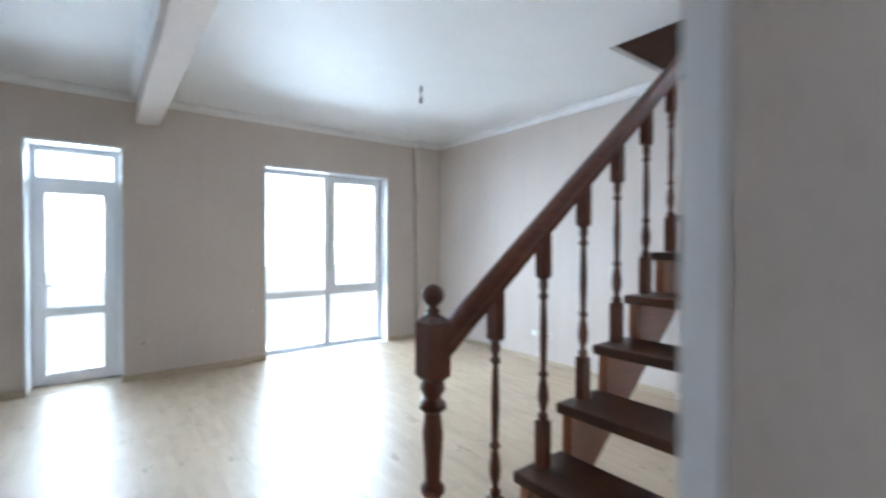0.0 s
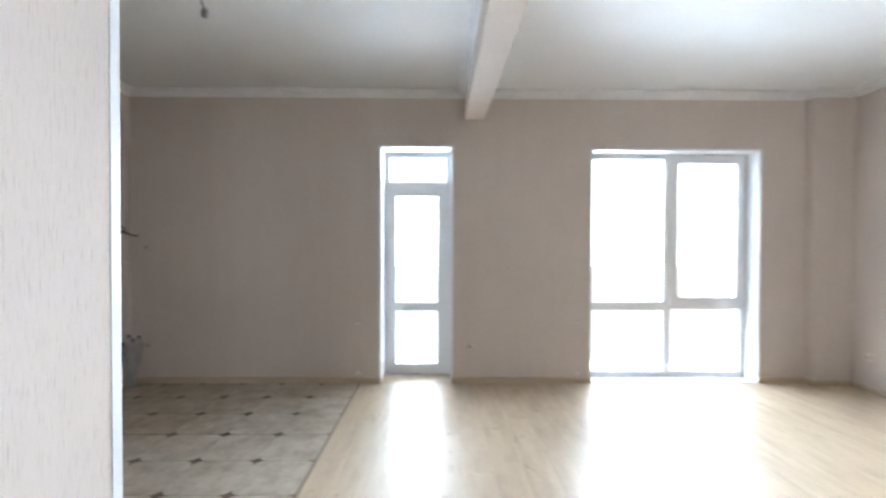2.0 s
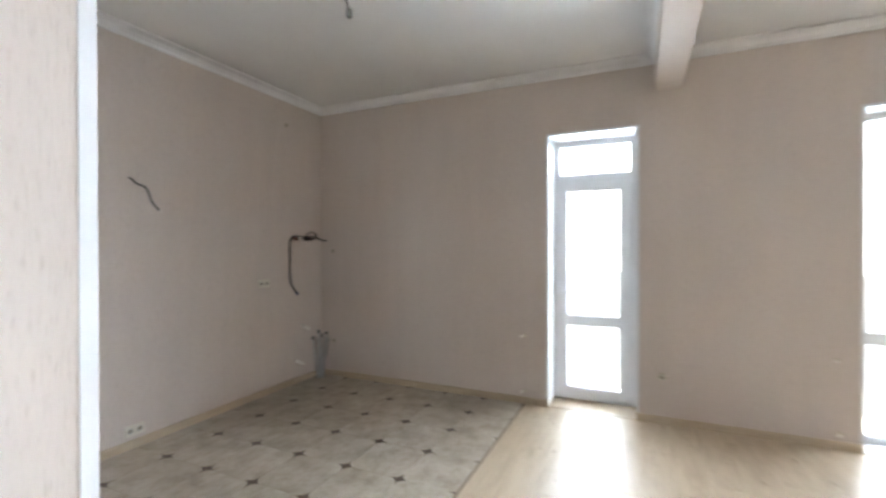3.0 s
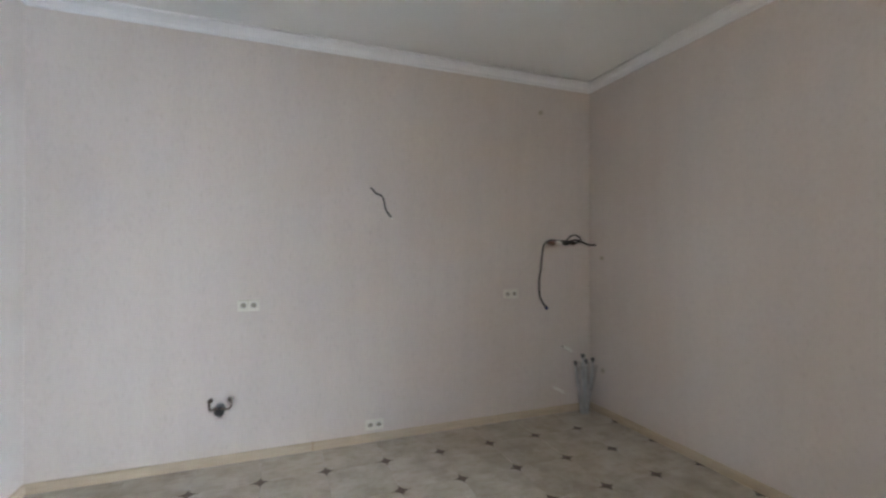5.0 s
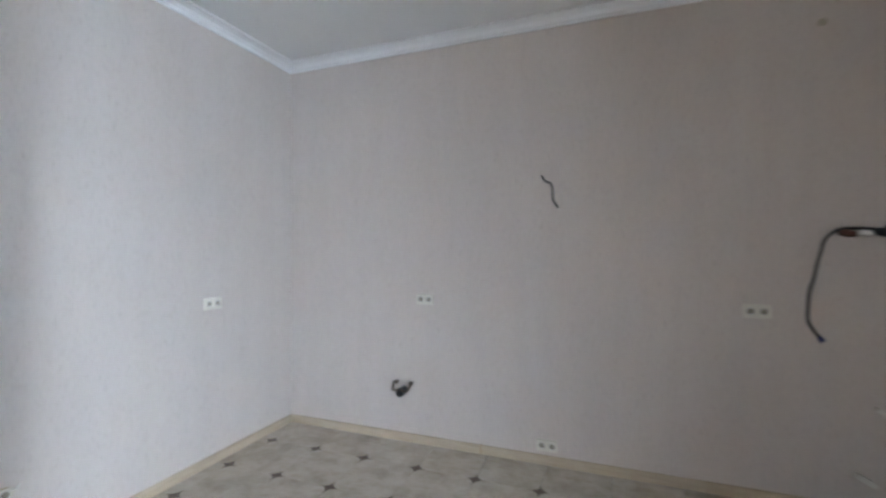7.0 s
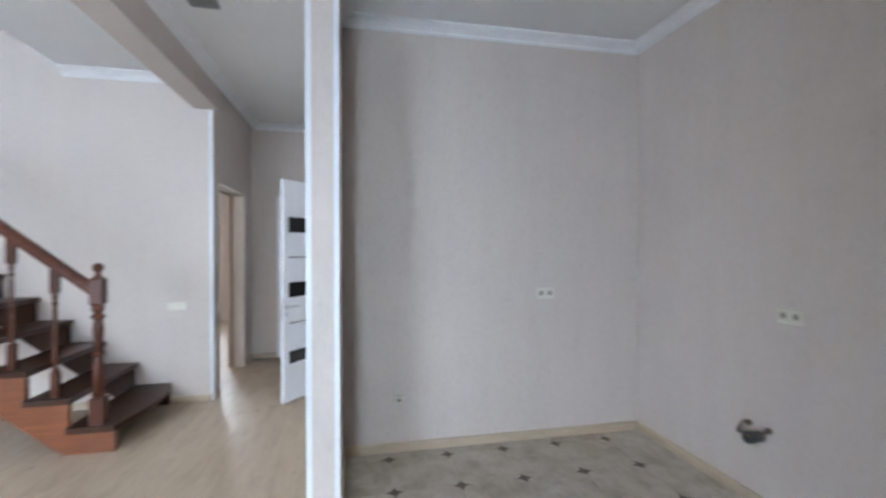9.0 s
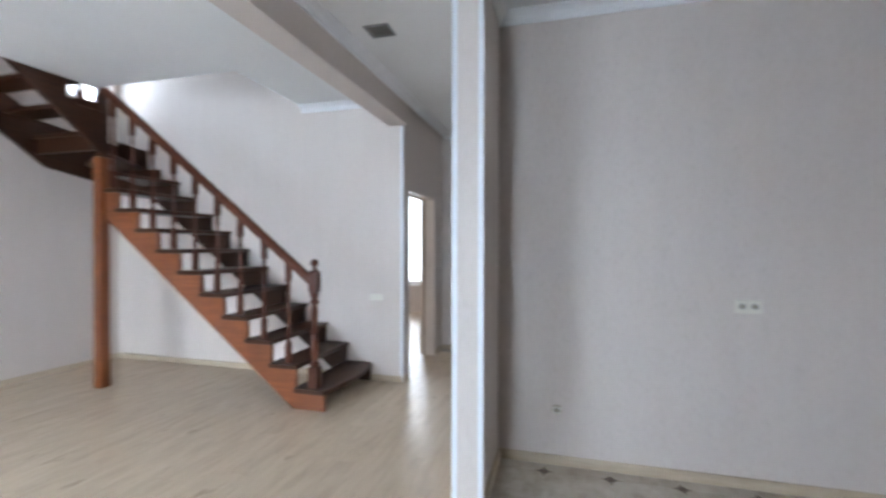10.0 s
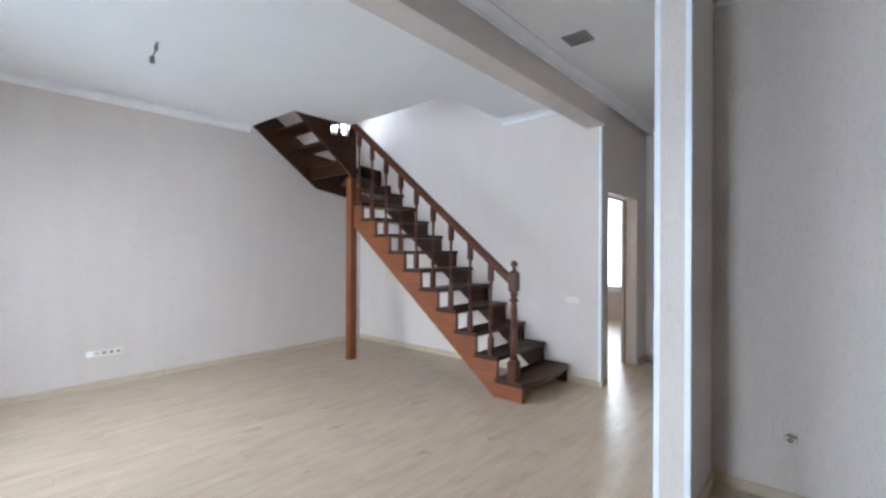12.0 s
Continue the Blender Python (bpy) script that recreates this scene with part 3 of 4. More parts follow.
def open_door():
    """White leaf with black glass strips, hinged on the partition, standing open."""
    d = root("interior_door", (P_E + 0.012, 0.885, 0.0), "white interior door with black glass strips, standing open", "door")
    lf = part("leaf", boxes((0, 0.60, -0.02, 0.02, 0.01, 2.045), bevel=0.002), DOOR_WHITE, d)
    for z0, z1 in ((1.565, 1.705), (0.965, 1.105), (0.355, 0.47)):
        part("glass_strip", boxes((0.10, 0.54, -0.0225, 0.0225, z0, z1), bevel=0.001), BLACK_GLASS, lf, "black glass strip")
    for z in (1.335, 0.73):
        part("groove_strip", boxes((0.10, 0.54, -0.0215, 0.0215, z - 0.006, z + 0.006)), BLACK_GLASS, lf, "thin dark inlay")
    for s in (-1, 1):
        y0, y1 = sorted((s * 0.02, s * 0.028))
        bm = boxes((0.552, 0.592, y0, y1, 0.865, 0.905), (0.557, 0.587, y0, y1, 0.80, 0.83), bevel=0.002)
        y0, y1 = sorted((s * 0.028, s * 0.062))
        box(bm, 0.566, 0.578, y0, y1, 0.879, 0.891, bevel=0.002)
        y0, y1 = sorted((s * 0.05, s * 0.062))
        box(bm, 0.456, 0.578, y0, y1, 0.878, 0.892, bevel=0.003)
        part("lever_handle", bm, CHROME, lf, "brushed metal lever handle")
    part("latch", boxes((0.60, 0.603, -0.011, 0.011, 0.76, 0.96)), CHROME, lf, "metal latch plate")
    for z in (0.25, 1.75):
        part("hinge", lathe(bmesh.new(), [(0.007, z - 0.05), (0.007, z + 0.05)], -0.006, -0.02, 10), CHROME, d)
    d.rotation_euler = (0, 0, math.atan2(1.356 - 0.885, 1.254 - 0.882))
    return d


open_door()
bm = boxes((P_E, P_E + 0.014, WC0 - 0.07, WC0, 0, 2.09), (P_E, P_E + 0.014, WC1, WC1 + 0.05, 0, 2.09), (P_E, P_E + 0.014, WC0, WC1, 2.03, 2.09), bevel=0.003)
structure(part("trim_casing", bm, DOOR_WHITE), "white door casing on the partition")


# ---- staircase ----
RISE, RUN, X1, SY0, SY1 = 0.2028, 0.254, 2.268, Y_S + 0.004, 2.09


def tread_z(k):
    return RISE * k - 0.014


def tread_x(k):
    return X1 + RUN * (k - 1)


BALUSTER_H = 0.92


def square_block(bm, x, y, z0, z1, w, chamfer):
    """A square block with chamfered ends, on a turned piece."""
    def ring(s, z):
        return [bm.verts.new((x + a * s, y + b * s, z)) for a, b in ((-1, -1), (1, -1), (1, 1), (-1, 1))]
    rs = [ring(w * 0.55, z0), ring(w, z0 + chamfer), ring(w, z1 - chamfer), ring(w * 0.55, z1)]
    for lo, hi in zip(rs, rs[1:]):
        for i in range(4):
            bm.faces.new((lo[i], lo[(i + 1) % 4], hi[(i + 1) % 4], hi[i]))
    bm.faces.new(rs[0][::-1])
    bm.faces.new(rs[-1])


def baluster_mesh():
    bm = bmesh.new()
    square_block(bm, 0, 0, 0.0, 0.19, 0.022, 0.006)
    lathe(bm, [(0.015, 0.185), (0.021, 0.197), (0.021, 0.207), (0.012, 0.218), (0.012, 0.226), (0.020, 0.262), (0.021, 0.285), (0.017, 0.32), (0.011, 0.352),
               (0.019, 0.362), (0.019, 0.370), (0.011, 0.382), (0.0125, 0.41), (0.0155, 0.50), (0.013, 0.60), (0.0105, 0.655),
               (0.019, 0.664), (0.019, 0.673), (0.011, 0.684), (0.018, 0.712), (0.015, 0.725), (0.015, 0.74)], 0, 0, 12)
    square_block(bm, 0, 0, 0.735, BALUSTER_H, 0.022, 0.012)
    o = part("baluster", bm, TURNED)
    me = o.data
    bpy.data.objects.remove(o)
    for p in me.polygons:
        p.use_smooth = len(p.vertices) == 4 and abs(p.normal.z) < 0.98 and p.area < 0.0012
    return me


def sweep(a, b, prof, name, material, parent, label=""):
    """An upright profile (across, up) drawn from a to b."""
    a, b = Vector(a), Vector(b)
    d = (b - a).normalized()
    side = d.cross(Vector((0, 0, 1))).normalized()
    up = side.cross(d)
    bm = bmesh.new()
    ends = [[bm.verts.new(p + side * u + up * v) for u, v in prof] for p in (a, b)]
    n = len(prof)
    for i in range(n):
        bm.faces.new((ends[0][i], ends[0][(i + 1) % n], ends[1][(i + 1) % n], ends[1][i]))
    bm.faces.new(ends[0][::-1])
    bm.faces.new(ends[1])
    return part(name, bm, material, parent, label)


RAIL = [(-0.028, -0.036), (0.028, -0.036), (0.028, -0.012), (0.034, 0.0), (0.034, 0.018), (0.024, 0.032), (0.0, 0.037), (-0.024, 0.032), (-0.034, 0.018), (-0.034, 0.0), (-0.028, -0.012)]


def staircase():
    s = root("staircase", (X1, SY1, 0.0), "dark mahogany-stained wooden winder staircase with open risers", "staircase")
    inv = Matrix.Translation((-X1, -SY1, 0))

    def add(name, bm, material, label="", smooth=False):
        bm.transform(inv)
        return part(name, bm, material, s, label, smooth)

    TH = 0.042
    # straight treads; the first bulges forward
    for k in range(1, 11):
        x0, x1, z = tread_x(k), tread_x(k + 1) + 0.03, tread_z(k)
        bm = bmesh.new()
        if k == 1:
            front = [(x0 - 0.012 - 0.075 * math.sin(math.pi * i / 10), SY0 + (SY1 - SY0) * i / 10) for i in range(11)]
            prism(bm, [(x1, SY0), *front, (x1, SY1)], "z", z - TH, z)
        else:
            box(bm, x0, x1, SY0, SY1, z - TH, z, bevel=0.008)
        add("tread", bm, TREAD)
    # winders round the post, then the upper straight treads
    px, py = 4.80, 2.06
    ex, sy = X_E - 0.004, SY0
    corner = [(px, sy), (px + (py - sy) * math.tan(radians(30)), sy), (ex, sy), (ex, py - (ex - px) * math.tan(radians(30))), (ex, py)]
    wind = [[(px, py), corner[0], corner[1]], [(px, py), corner[1], corner[2], corner[3]], [(px, py), corner[3], corner[4]]]
    for k, poly in enumerate(wind, 11):
        cx, cy = sum(p[0] for p in poly) / len(poly), sum(p[1] for p in poly) / len(poly)
        poly = [(min(cx + (x - cx) * 1.03, ex), max(cy + (y - cy) * 1.03, sy)) for x, y in poly]
        add("tread", prism(bmesh.new(), poly, "z", tread_z(k) - TH, tread_z(k), bevel=0.006), TREAD)
    for k in (14, 15):
        y0 = 2.06 + RUN * (k - 14)
        add("tread", boxes((4.745, ex, y0 - 0.02, y0 + RUN + 0.01, tread_z(k) - TH, tread_z(k)), bevel=0.008), TREAD)
    # sawn stringers
    for y0, y1, last, material in ((2.028, 2.072, 10, STRING), (SY0 + 0.002, SY0 + 0.046, 12, TREAD)):
        pts = [(tread_x(1) - 0.008, 0.0)]
        for k in range(1, last + 1):
            xa, xb, z = tread_x(k) + (0.022 if k > 1 else -0.008), tread_x(k + 1) + 0.022, tread_z(k) - TH
            pts += [(xa, z), (xb, z)]
        xe = pts[-1][0]
        pts.append((xe, 0.775 * (xe - 2.575)))
        pts.append((2.575, 0.0))
        if last == 10:
            pts = [(min(x, 4.775), z) for x, z in pts]
        add("stringer", prism(bmesh.new(), pts, "y", y0, y1, bevel=0.003), material, "orange-brown mahogany outer stringer" if last == 10 else "")
    # stringers of the upper flight, inner and on the east wall
    add("stringer", prism(bmesh.new(), [(2.08, 2.36), (2.17, 2.435), (2.915, 3.04), (2.915, 3.47), (2.41, 3.05), (2.41, 2.83), (2.08, 2.87)], "x", 4.752, 4.796, bevel=0.003), TREAD)
    add("stringer", prism(bmesh.new(), [(1.14, 2.18), (1.93, 2.30), (2.915, 3.03), (2.915, 3.42), (2.0, 2.79), (1.14, 2.70)], "x", ex - 0.044, ex - 0.001, bevel=0.003), TREAD)
    # level stringer under the winders, on the stair wall
    add("stringer", prism(bmesh.new(), [(5.30, 2.10), (ex - 0.046, 2.16), (ex - 0.046, 2.76), (5.30, 2.62)], "y", SY0 + 0.002, SY0 + 0.046, bevel=0.003), TREAD)
    # added board in dark tread wood, stands in for shade beneath the winders
    add("bearer", boxes((4.80, ex - 0.05, 2.0, 2.045, tread_z(13) - 0.20, tread_z(13) - TH), bevel=0.003), TREAD)
    # turned newel on the first tread
    nx, ny, nz = 2.370, 2.045, tread_z(1)
    bm = bmesh.new()
    square_block(bm, nx, ny, nz, 0.385, 0.044, 0.008)
    lathe(bm, [(0.03, 0.38), (0.042, 0.395), (0.042, 0.41), (0.026, 0.428), (0.026, 0.44), (0.038, 0.50), (0.040, 0.535), (0.034, 0.60), (0.023, 0.665),
               (0.038, 0.68), (0.038, 0.694), (0.024, 0.71), (0.026, 0.76), (0.033, 0.86), (0.024, 0.925), (0.042, 0.94), (0.042, 0.955), (0.025, 0.972), (0.040, 1.0), (0.036, 1.016), (0.03, 1.03)], nx, ny, 18)
    newel = add("newel", bm, TURNED, "turned newel post with a ball finial")
    bm = bmesh.new()
    square_block(bm, nx, ny, 1.02, 1.225, 0.039, 0.020)
    bm.transform(inv)
    part("block", bm, TURNED, newel)
    bm = bmesh.new()
    ball = [(0.024, 1.215), (0.026, 1.226), (0.018, 1.232), (0.024, 1.240), (0.014, 1.248), (0.016, 1.256)] + [(0.035 * math.cos(a), 1.289 + 0.035 * math.sin(a)) for a in [radians(d) for d in range(-60, 91, 15)]]
    lathe(bm, [(max(r, 0.002), z) for r, z in ball], nx, ny, 20)
    bm.transform(inv)
    part("ball", bm, TURNED, newel, "", True)
    # tall post at the turn, with a turned upper newel through the opening
    add("post", boxes((4.728, 4.832, 2.020, 2.124, 0.0, 2.33), bevel=0.016), STRING, "square mahogany post on the floor")
    bm = boxes((4.724, 4.836, 2.016, 2.128, 2.33, 2.352), (4.765, 4.842, 2.005, 2.083, 2.352, 2.96), bevel=0.005)
    lathe(bm, [(0.04, 2.96), (0.046, 2.975), (0.028, 3.0), (0.038, 3.06), (0.03, 3.09)], 4.803, 2.044, 16)
    square_block(bm, 4.803, 2.044, 3.085, 3.30, 0.05, 0.02)
    lathe(bm, [(0.02, 3.29), (0.016, 3.305)] + [(max(0.002, 0.041 * math.cos(a)), 3.345 + 0.041 * math.sin(a)) for a in [radians(d) for d in range(-60, 91, 15)]], 4.803, 2.044, 16)
    add("newel", bm, TREAD, "dark upper newel at the turn")
    # rails and balusters
    base = Matrix.Translation((-X1, -SY1, 0))
    m = RISE / RUN

    def rail_z(x):
        return 1.165 + m * (x - 2.44)
    sweep(base @ Vector((2.378, 2.04, rail_z(2.378))), base @ Vector((4.79, 2.04, rail_z(4.79))), RAIL, "handrail", RAILWOOD, s, "reddish varnished handrail")
    me = baluster_mesh()
    for k in range(2, 11):
        x = tread_x(k) + 0.113
        b = new("baluster", me)
        b.parent, b.location = s, (x - X1, 2.04 - SY1, tread_z(k))
        b.scale = (1, 1, (rail_z(x) - 0.030 - tread_z(k)) / BALUSTER_H)
    # upper flight's rail over the inner stringer
    sweep(base @ Vector((4.776, 2.08, 3.19)), base @ Vector((4.776, 2.91, 3.86)), RAIL, "handrail", RAILWOOD, s)
    for i in range(3):
        y = 2.27 + 0.22 * i
        b = new("baluster", me)
        foot = 2.84 if i == 0 else 2.86 + 0.82 * (y - 2.08)
        b.parent, b.location = s, (4.776 - X1, y - SY1, foot)
        b.scale = (1, 1, (3.165 + 0.81 * (y - 2.08) - foot) / BALUSTER_H)
    return s


staircase()


# ---- electrical fittings ----
def disc(bm, x, z, r, y0, y1, seg=20):
    return prism(bm, [(x + r * math.cos(2 * math.pi * k / seg), z + r * math.sin(2 * math.pi * k / seg)) for k in range(seg)], "y", y0, y1)


def socket_well(x, hw, hh, r=0.0195, front=0.014, back=0.0047, seg=24):
    """A socket face with the round well sunk into it."""
    bm = bmesh.new()
    ang = [2 * math.pi * (k + 0.5) / seg for k in range(seg)]

    def on_square(a, w, h):
        c, q = math.cos(a), math.sin(a)
        t = min(w / max(abs(c), 1e-6), h / max(abs(q), 1e-6))
        return c * t, q * t
    def ring(points, y):
        return [bm.verts.new((x + u, y, v)) for u, v in points]
    outer = [on_square(a, hw, hh) for a in ang]
    inner = [on_square(a, hw - 0.0025, hh - 0.0025) for a in ang]
    well = [(r * math.cos(a), r * math.sin(a)) for a in ang]
    rings = [ring(outer, 0.0046), ring(outer, front - 0.002), ring(inner, front), ring(well, front), ring(well, back)]
    for a, b in zip(rings, rings[1:]):
        for k in range(seg):
            bm.faces.new((a[k], a[(k + 1) % seg], b[(k + 1) % seg], b[k]))
    bm.faces.new(rings[-1])
    return bm


def socket_plate(place, turn, gangs, label, category="socket", size=0.066, insert="socket", group="wall sockets", half=0.041, slots=0):
    """A plate of some gangs, facing local +y, turned about z."""
    d = root("wall_socket" if category == "socket" else "light_switch", place, label, category, group)
    w = size * gangs
    deep = insert == "socket" and not slots
    part("plate", boxes((-w / 2 - 0.005, w / 2 + 0.005, 0.0005, 0.0045 if deep else 0.011, -half, half), bevel=0.0015), SOCKET, d)
    for i in range(gangs):
        x = -w / 2 + size * (i + 0.5)
        if i >= gangs - slots:                                     # data outlets with one flat slot
            ins = part("insert", boxes((x - 0.027, x + 0.027, 0.009, 0.0135, -0.029, 0.029), bevel=0.002), PVC if i == gangs - 1 else SOCKET, d)
            if i < gangs - 1:
                part("slot", boxes((x - 0.012, x + 0.012, 0.0136, 0.0142, -0.004, 0.004)), HOLLOW_SHADE, ins)
        elif deep:
            ins = part("insert", socket_well(x, size / 2 - 0.0008, half - 0.005), SOCKET, d)
            # darker disc at the well's bottom paints its inner shade
            part("recess", disc(bmesh.new(), x, 0, 0.0188, 0.0046, 0.0052), HOLLOW_SHADE, ins)
            part("contacts", boxes((x - 0.0025, x + 0.0025, 0.0048, 0.0145, 0.014, 0.019), (x - 0.0025, x + 0.0025, 0.0048, 0.0145, -0.019, -0.014), (x - 0.011, x - 0.007, 0.0053, 0.0061, -0.002, 0.002), (x + 0.007, x + 0.011, 0.0053, 0.0061, -0.002, 0.002)), CHROME, ins)
        elif insert == "socket":
            ins = part("insert", boxes((x - 0.031, x + 0.031, 0.009, 0.0135, -0.031, 0.031), bevel=0.002), SOCKET, d)
            # flat dark disc, the shade of a well put into colour
            bm = disc(bmesh.new(), x, 0, 0.0175, 0.0137, 0.0147)
            part("recess", bm, HOLLOW_SHADE, ins)
            part("contacts", boxes((x - 0.0025, x + 0.0025, 0.0148, 0.0165, 0.013, 0.019), (x - 0.0025, x + 0.0025, 0.0148, 0.0165, -0.019, -0.013), (x - 0.012, x - 0.007, 0.0148, 0.0156, -0.0025, 0.0025), (x + 0.007, x + 0.012, 0.0148, 0.0156, -0.0025, 0.0025)), CHROME, ins)
        elif insert == "rocker":
            part("rocker", prism(bmesh.new(), [(0.009, -half * 0.75), (0.018, -half * 0.75), (0.012, half * 0.75), (0.009, half * 0.75)], "x", x - 0.029, x + 0.029, bevel=0.001), SOCKET, d)
    d.rotation_euler = (0, 0, radians(turn))
    return d


W, S_, N_, E_ = -90, 0, 180, 90
socket_plate((X_W, 3.70, 1.075), W, 2, "white double socket on the papered kitchen wall")
socket_plate((X_W, 5.775, 1.085), W, 2, "white double socket on the wall near the cables")
socket_plate((X_W, 4.586, 0.125), W, 2, "white double socket low above the skirting")
socket_plate((-0.79, Y_K, 1.083), S_, 2, "white double socket on the kitchen wall")
socket_plate((X_E, 4.437, 0.347), E_, 5, "cream row of five sockets above the skirting", size=0.060, half=0.033, slots=2)
socket_plate((X_E, 6.33, 0.339), E_, 1, "white single socket near the corner duct")
socket_plate((2.205, Y_S, 0.888), S_, 2, "white double light switch beside the stairs", "switch", size=0.07, insert="rocker", group="light switches", half=0.032)
socket_plate((P_E, 2.925, 0.885), W, 1, "white light switch on the partition", "switch", size=0.076, insert="rocker", group="light switches")


def bare_socket(place, turn, label):
    """An unfinished socket: inner insert without its plate and a bit of wire."""
    d = root("open_socket", place, label, "socket", "unfinished sockets")
    part("wall_box", disc(bmesh.new(), 0, 0, 0.033, 0.0005, 0.006), BOX_YELLOW, d)
    part("insert", boxes((-0.024, 0.024, 0.005, 0.016, -0.024, 0.024), bevel=0.004), SOCKET, d)
    # flat dark disc painting the shaded well
    part("recess", disc(bmesh.new(), 0, 0, 0.016, 0.016, 0.0172), HOLLOW_SHADE, d)
    part("wire", tube(bmesh.new(), spline([(-0.02, 0.012, 0.01), (-0.034, 0.03, 0.022), (-0.045, 0.03, 0.034)], 6), 0.003, 8), TAPE_WHITE, d, "loose white wire")
    d.rotation_euler = (0, 0, radians(turn))
    return d


bare_socket((0.31, Y_K, 0.36), S_, "open white socket with a loose wire low on the wall")
bare_socket((1.905, Y_N, 0.380), N_, "open socket box beside the glazed door")


def wire_stub(place, turn, label, material=TAPE_WHITE):
    d = root("cable_stub", place, label, "cable", "cable stubs")
    part("hole", disc(bmesh.new(), 0, 0, 0.016, 0.0005, 0.003, 14), BOX_YELLOW, d)
    part("wire", tube(bmesh.new(), spline([(0, 0.0, 0), (0.006, 0.03, 0.004), (0.02, 0.05, -0.004), (0.03, 0.055, 0.006)], 5), 0.008, 8), material, d, "short capped wire")
    d.rotation_euler = (0, 0, radians(turn))
    return d


for x, z in ((0.778, 0.622), (0.778, 0.115), (3.02, 0.635), (3.035, 0.11)):
    wire_stub((x, Y_N, z), N_, "short white cable end sticking out of the wall")


def wall_box(place, turn, label):
    d = root("junction_box", place, label, "junction box", "wall boxes")
    part("rim", disc(bmesh.new(), 0, 0, 0.022, 0.0005, 0.004), BOX_YELLOW, d)
    part("cover", disc(bmesh.new(), 0, 0, 0.017, 0.0042, 0.0065), tinted("box_cover", (0.40, 0.35, 0.27), (0.48, 0.43, 0.34), 0.6, bstr=0.0), d)
    d.rotation_euler = (0, 0, radians(turn))
    return d


wall_box((-1.405, Y_N, 1.393), N_, "small tan junction box near the corner")
wall_box((-1.395, Y_N, 0.388), N_, "small tan junction box low near the corner")
wall_box((X_W, 6.08, 2.69), W, "small round junction box high on the wall")


def hanging_cable(name, pts, r, material, label):
    d = root(name, pts[0], label, "cable", "loose cables")
    o = Vector(pts[0])
    part("cable", tube(bmesh.new(), [Vector(p) - o for p in spline(pts, 10)], r, 10), material, d, "", True)
    return d, o


c, o = hanging_cable("loose_cable", [(X_W, 4.556, 1.937), (-1.552, 4.566, 1.925), (-1.53, 4.585, 1.895), (-1.505, 4.622, 1.875), (-1.48, 4.638, 1.83), (-1.455, 4.642, 1.77), (-1.44, 4.66, 1.735), (-1.425, 4.68, 1.705)], 0.0072, CABLE_GREY, "grey cable end hanging from the kitchen wall")
part("bare_end", tube(bmesh.new(), [Vector((-1.425, 4.68, 1.705)) - o, Vector((-1.42, 4.694, 1.692)) - o], 0.004, 8), TAPE_WHITE, c)
c, o = hanging_cable("cable_bundle", [(-1.49, Y_N, 1.512), (-1.50, 6.55, 1.512), (-1.515, 6.49, 1.535), (-1.53, 6.43, 1.555), (-1.545, 6.36, 1.545), (-1.55, 6.25, 1.55), (-1.545, 6.15, 1.55), (-1.52, 6.075, 1.50),
                                      (-1.49, 6.04, 1.42), (-1.47, 6.018, 1.36), (-1.45, 5.998, 1.29), (-1.43, 5.972, 1.22), (-1.41, 5.958, 1.13), (-1.39, 5.952, 1.07), (-1.375, 5.968, 1.025), (-1.36, 5.992, 0.985)], 0.0085, CABLE, "black cable bundle with taped connectors at the kitchen corner")
part("loop", tube(bmesh.new(), [Vector(p) - o for p in spline([(-1.54, 6.33, 1.548), (-1.53, 6.36, 1.585), (-1.525, 6.41, 1.60), (-1.52, 6.455, 1.58), (-1.52, 6.47, 1.55), (-1.53, 6.42, 1.53), (-1.54, 6.35, 1.53)], 6)], 0.007, 8), CABLE, c)
for y0, y1, r, mt in ((6.14, 6.215, 0.021, TAPE_BROWN), (6.225, 6.285, 0.017, TAPE_WHITE), (6.29, 6.36, 0.02, CABLE), (6.37, 6.43, 0.018, TAPE_BROWN)):
    n = 6
    pts = [Vector((-1.548, y0 + (y1 - y0) * i / n, 1.528 + 0.004 * math.sin(i))) - o for i in range(n + 1)]
    part("connector", tube(bmesh.new(), pts, [r * (0.6 + 0.4 * math.sin(math.pi * (i + 0.5) / (n + 1))) for i in range(n + 1)], 10), mt, c)
part("blue_end", tube(bmesh.new(), [Vector((-1.362, 5.990, 0.99)) - o, Vector((-1.352, 6.0, 0.968)) - o], 0.014, 10), TAPE_BLUE, c, "blue taped cable end")


PENDANT_GREY = mat("grey_holder", (0.17, 0.16, 0.15), 0.5)[0]


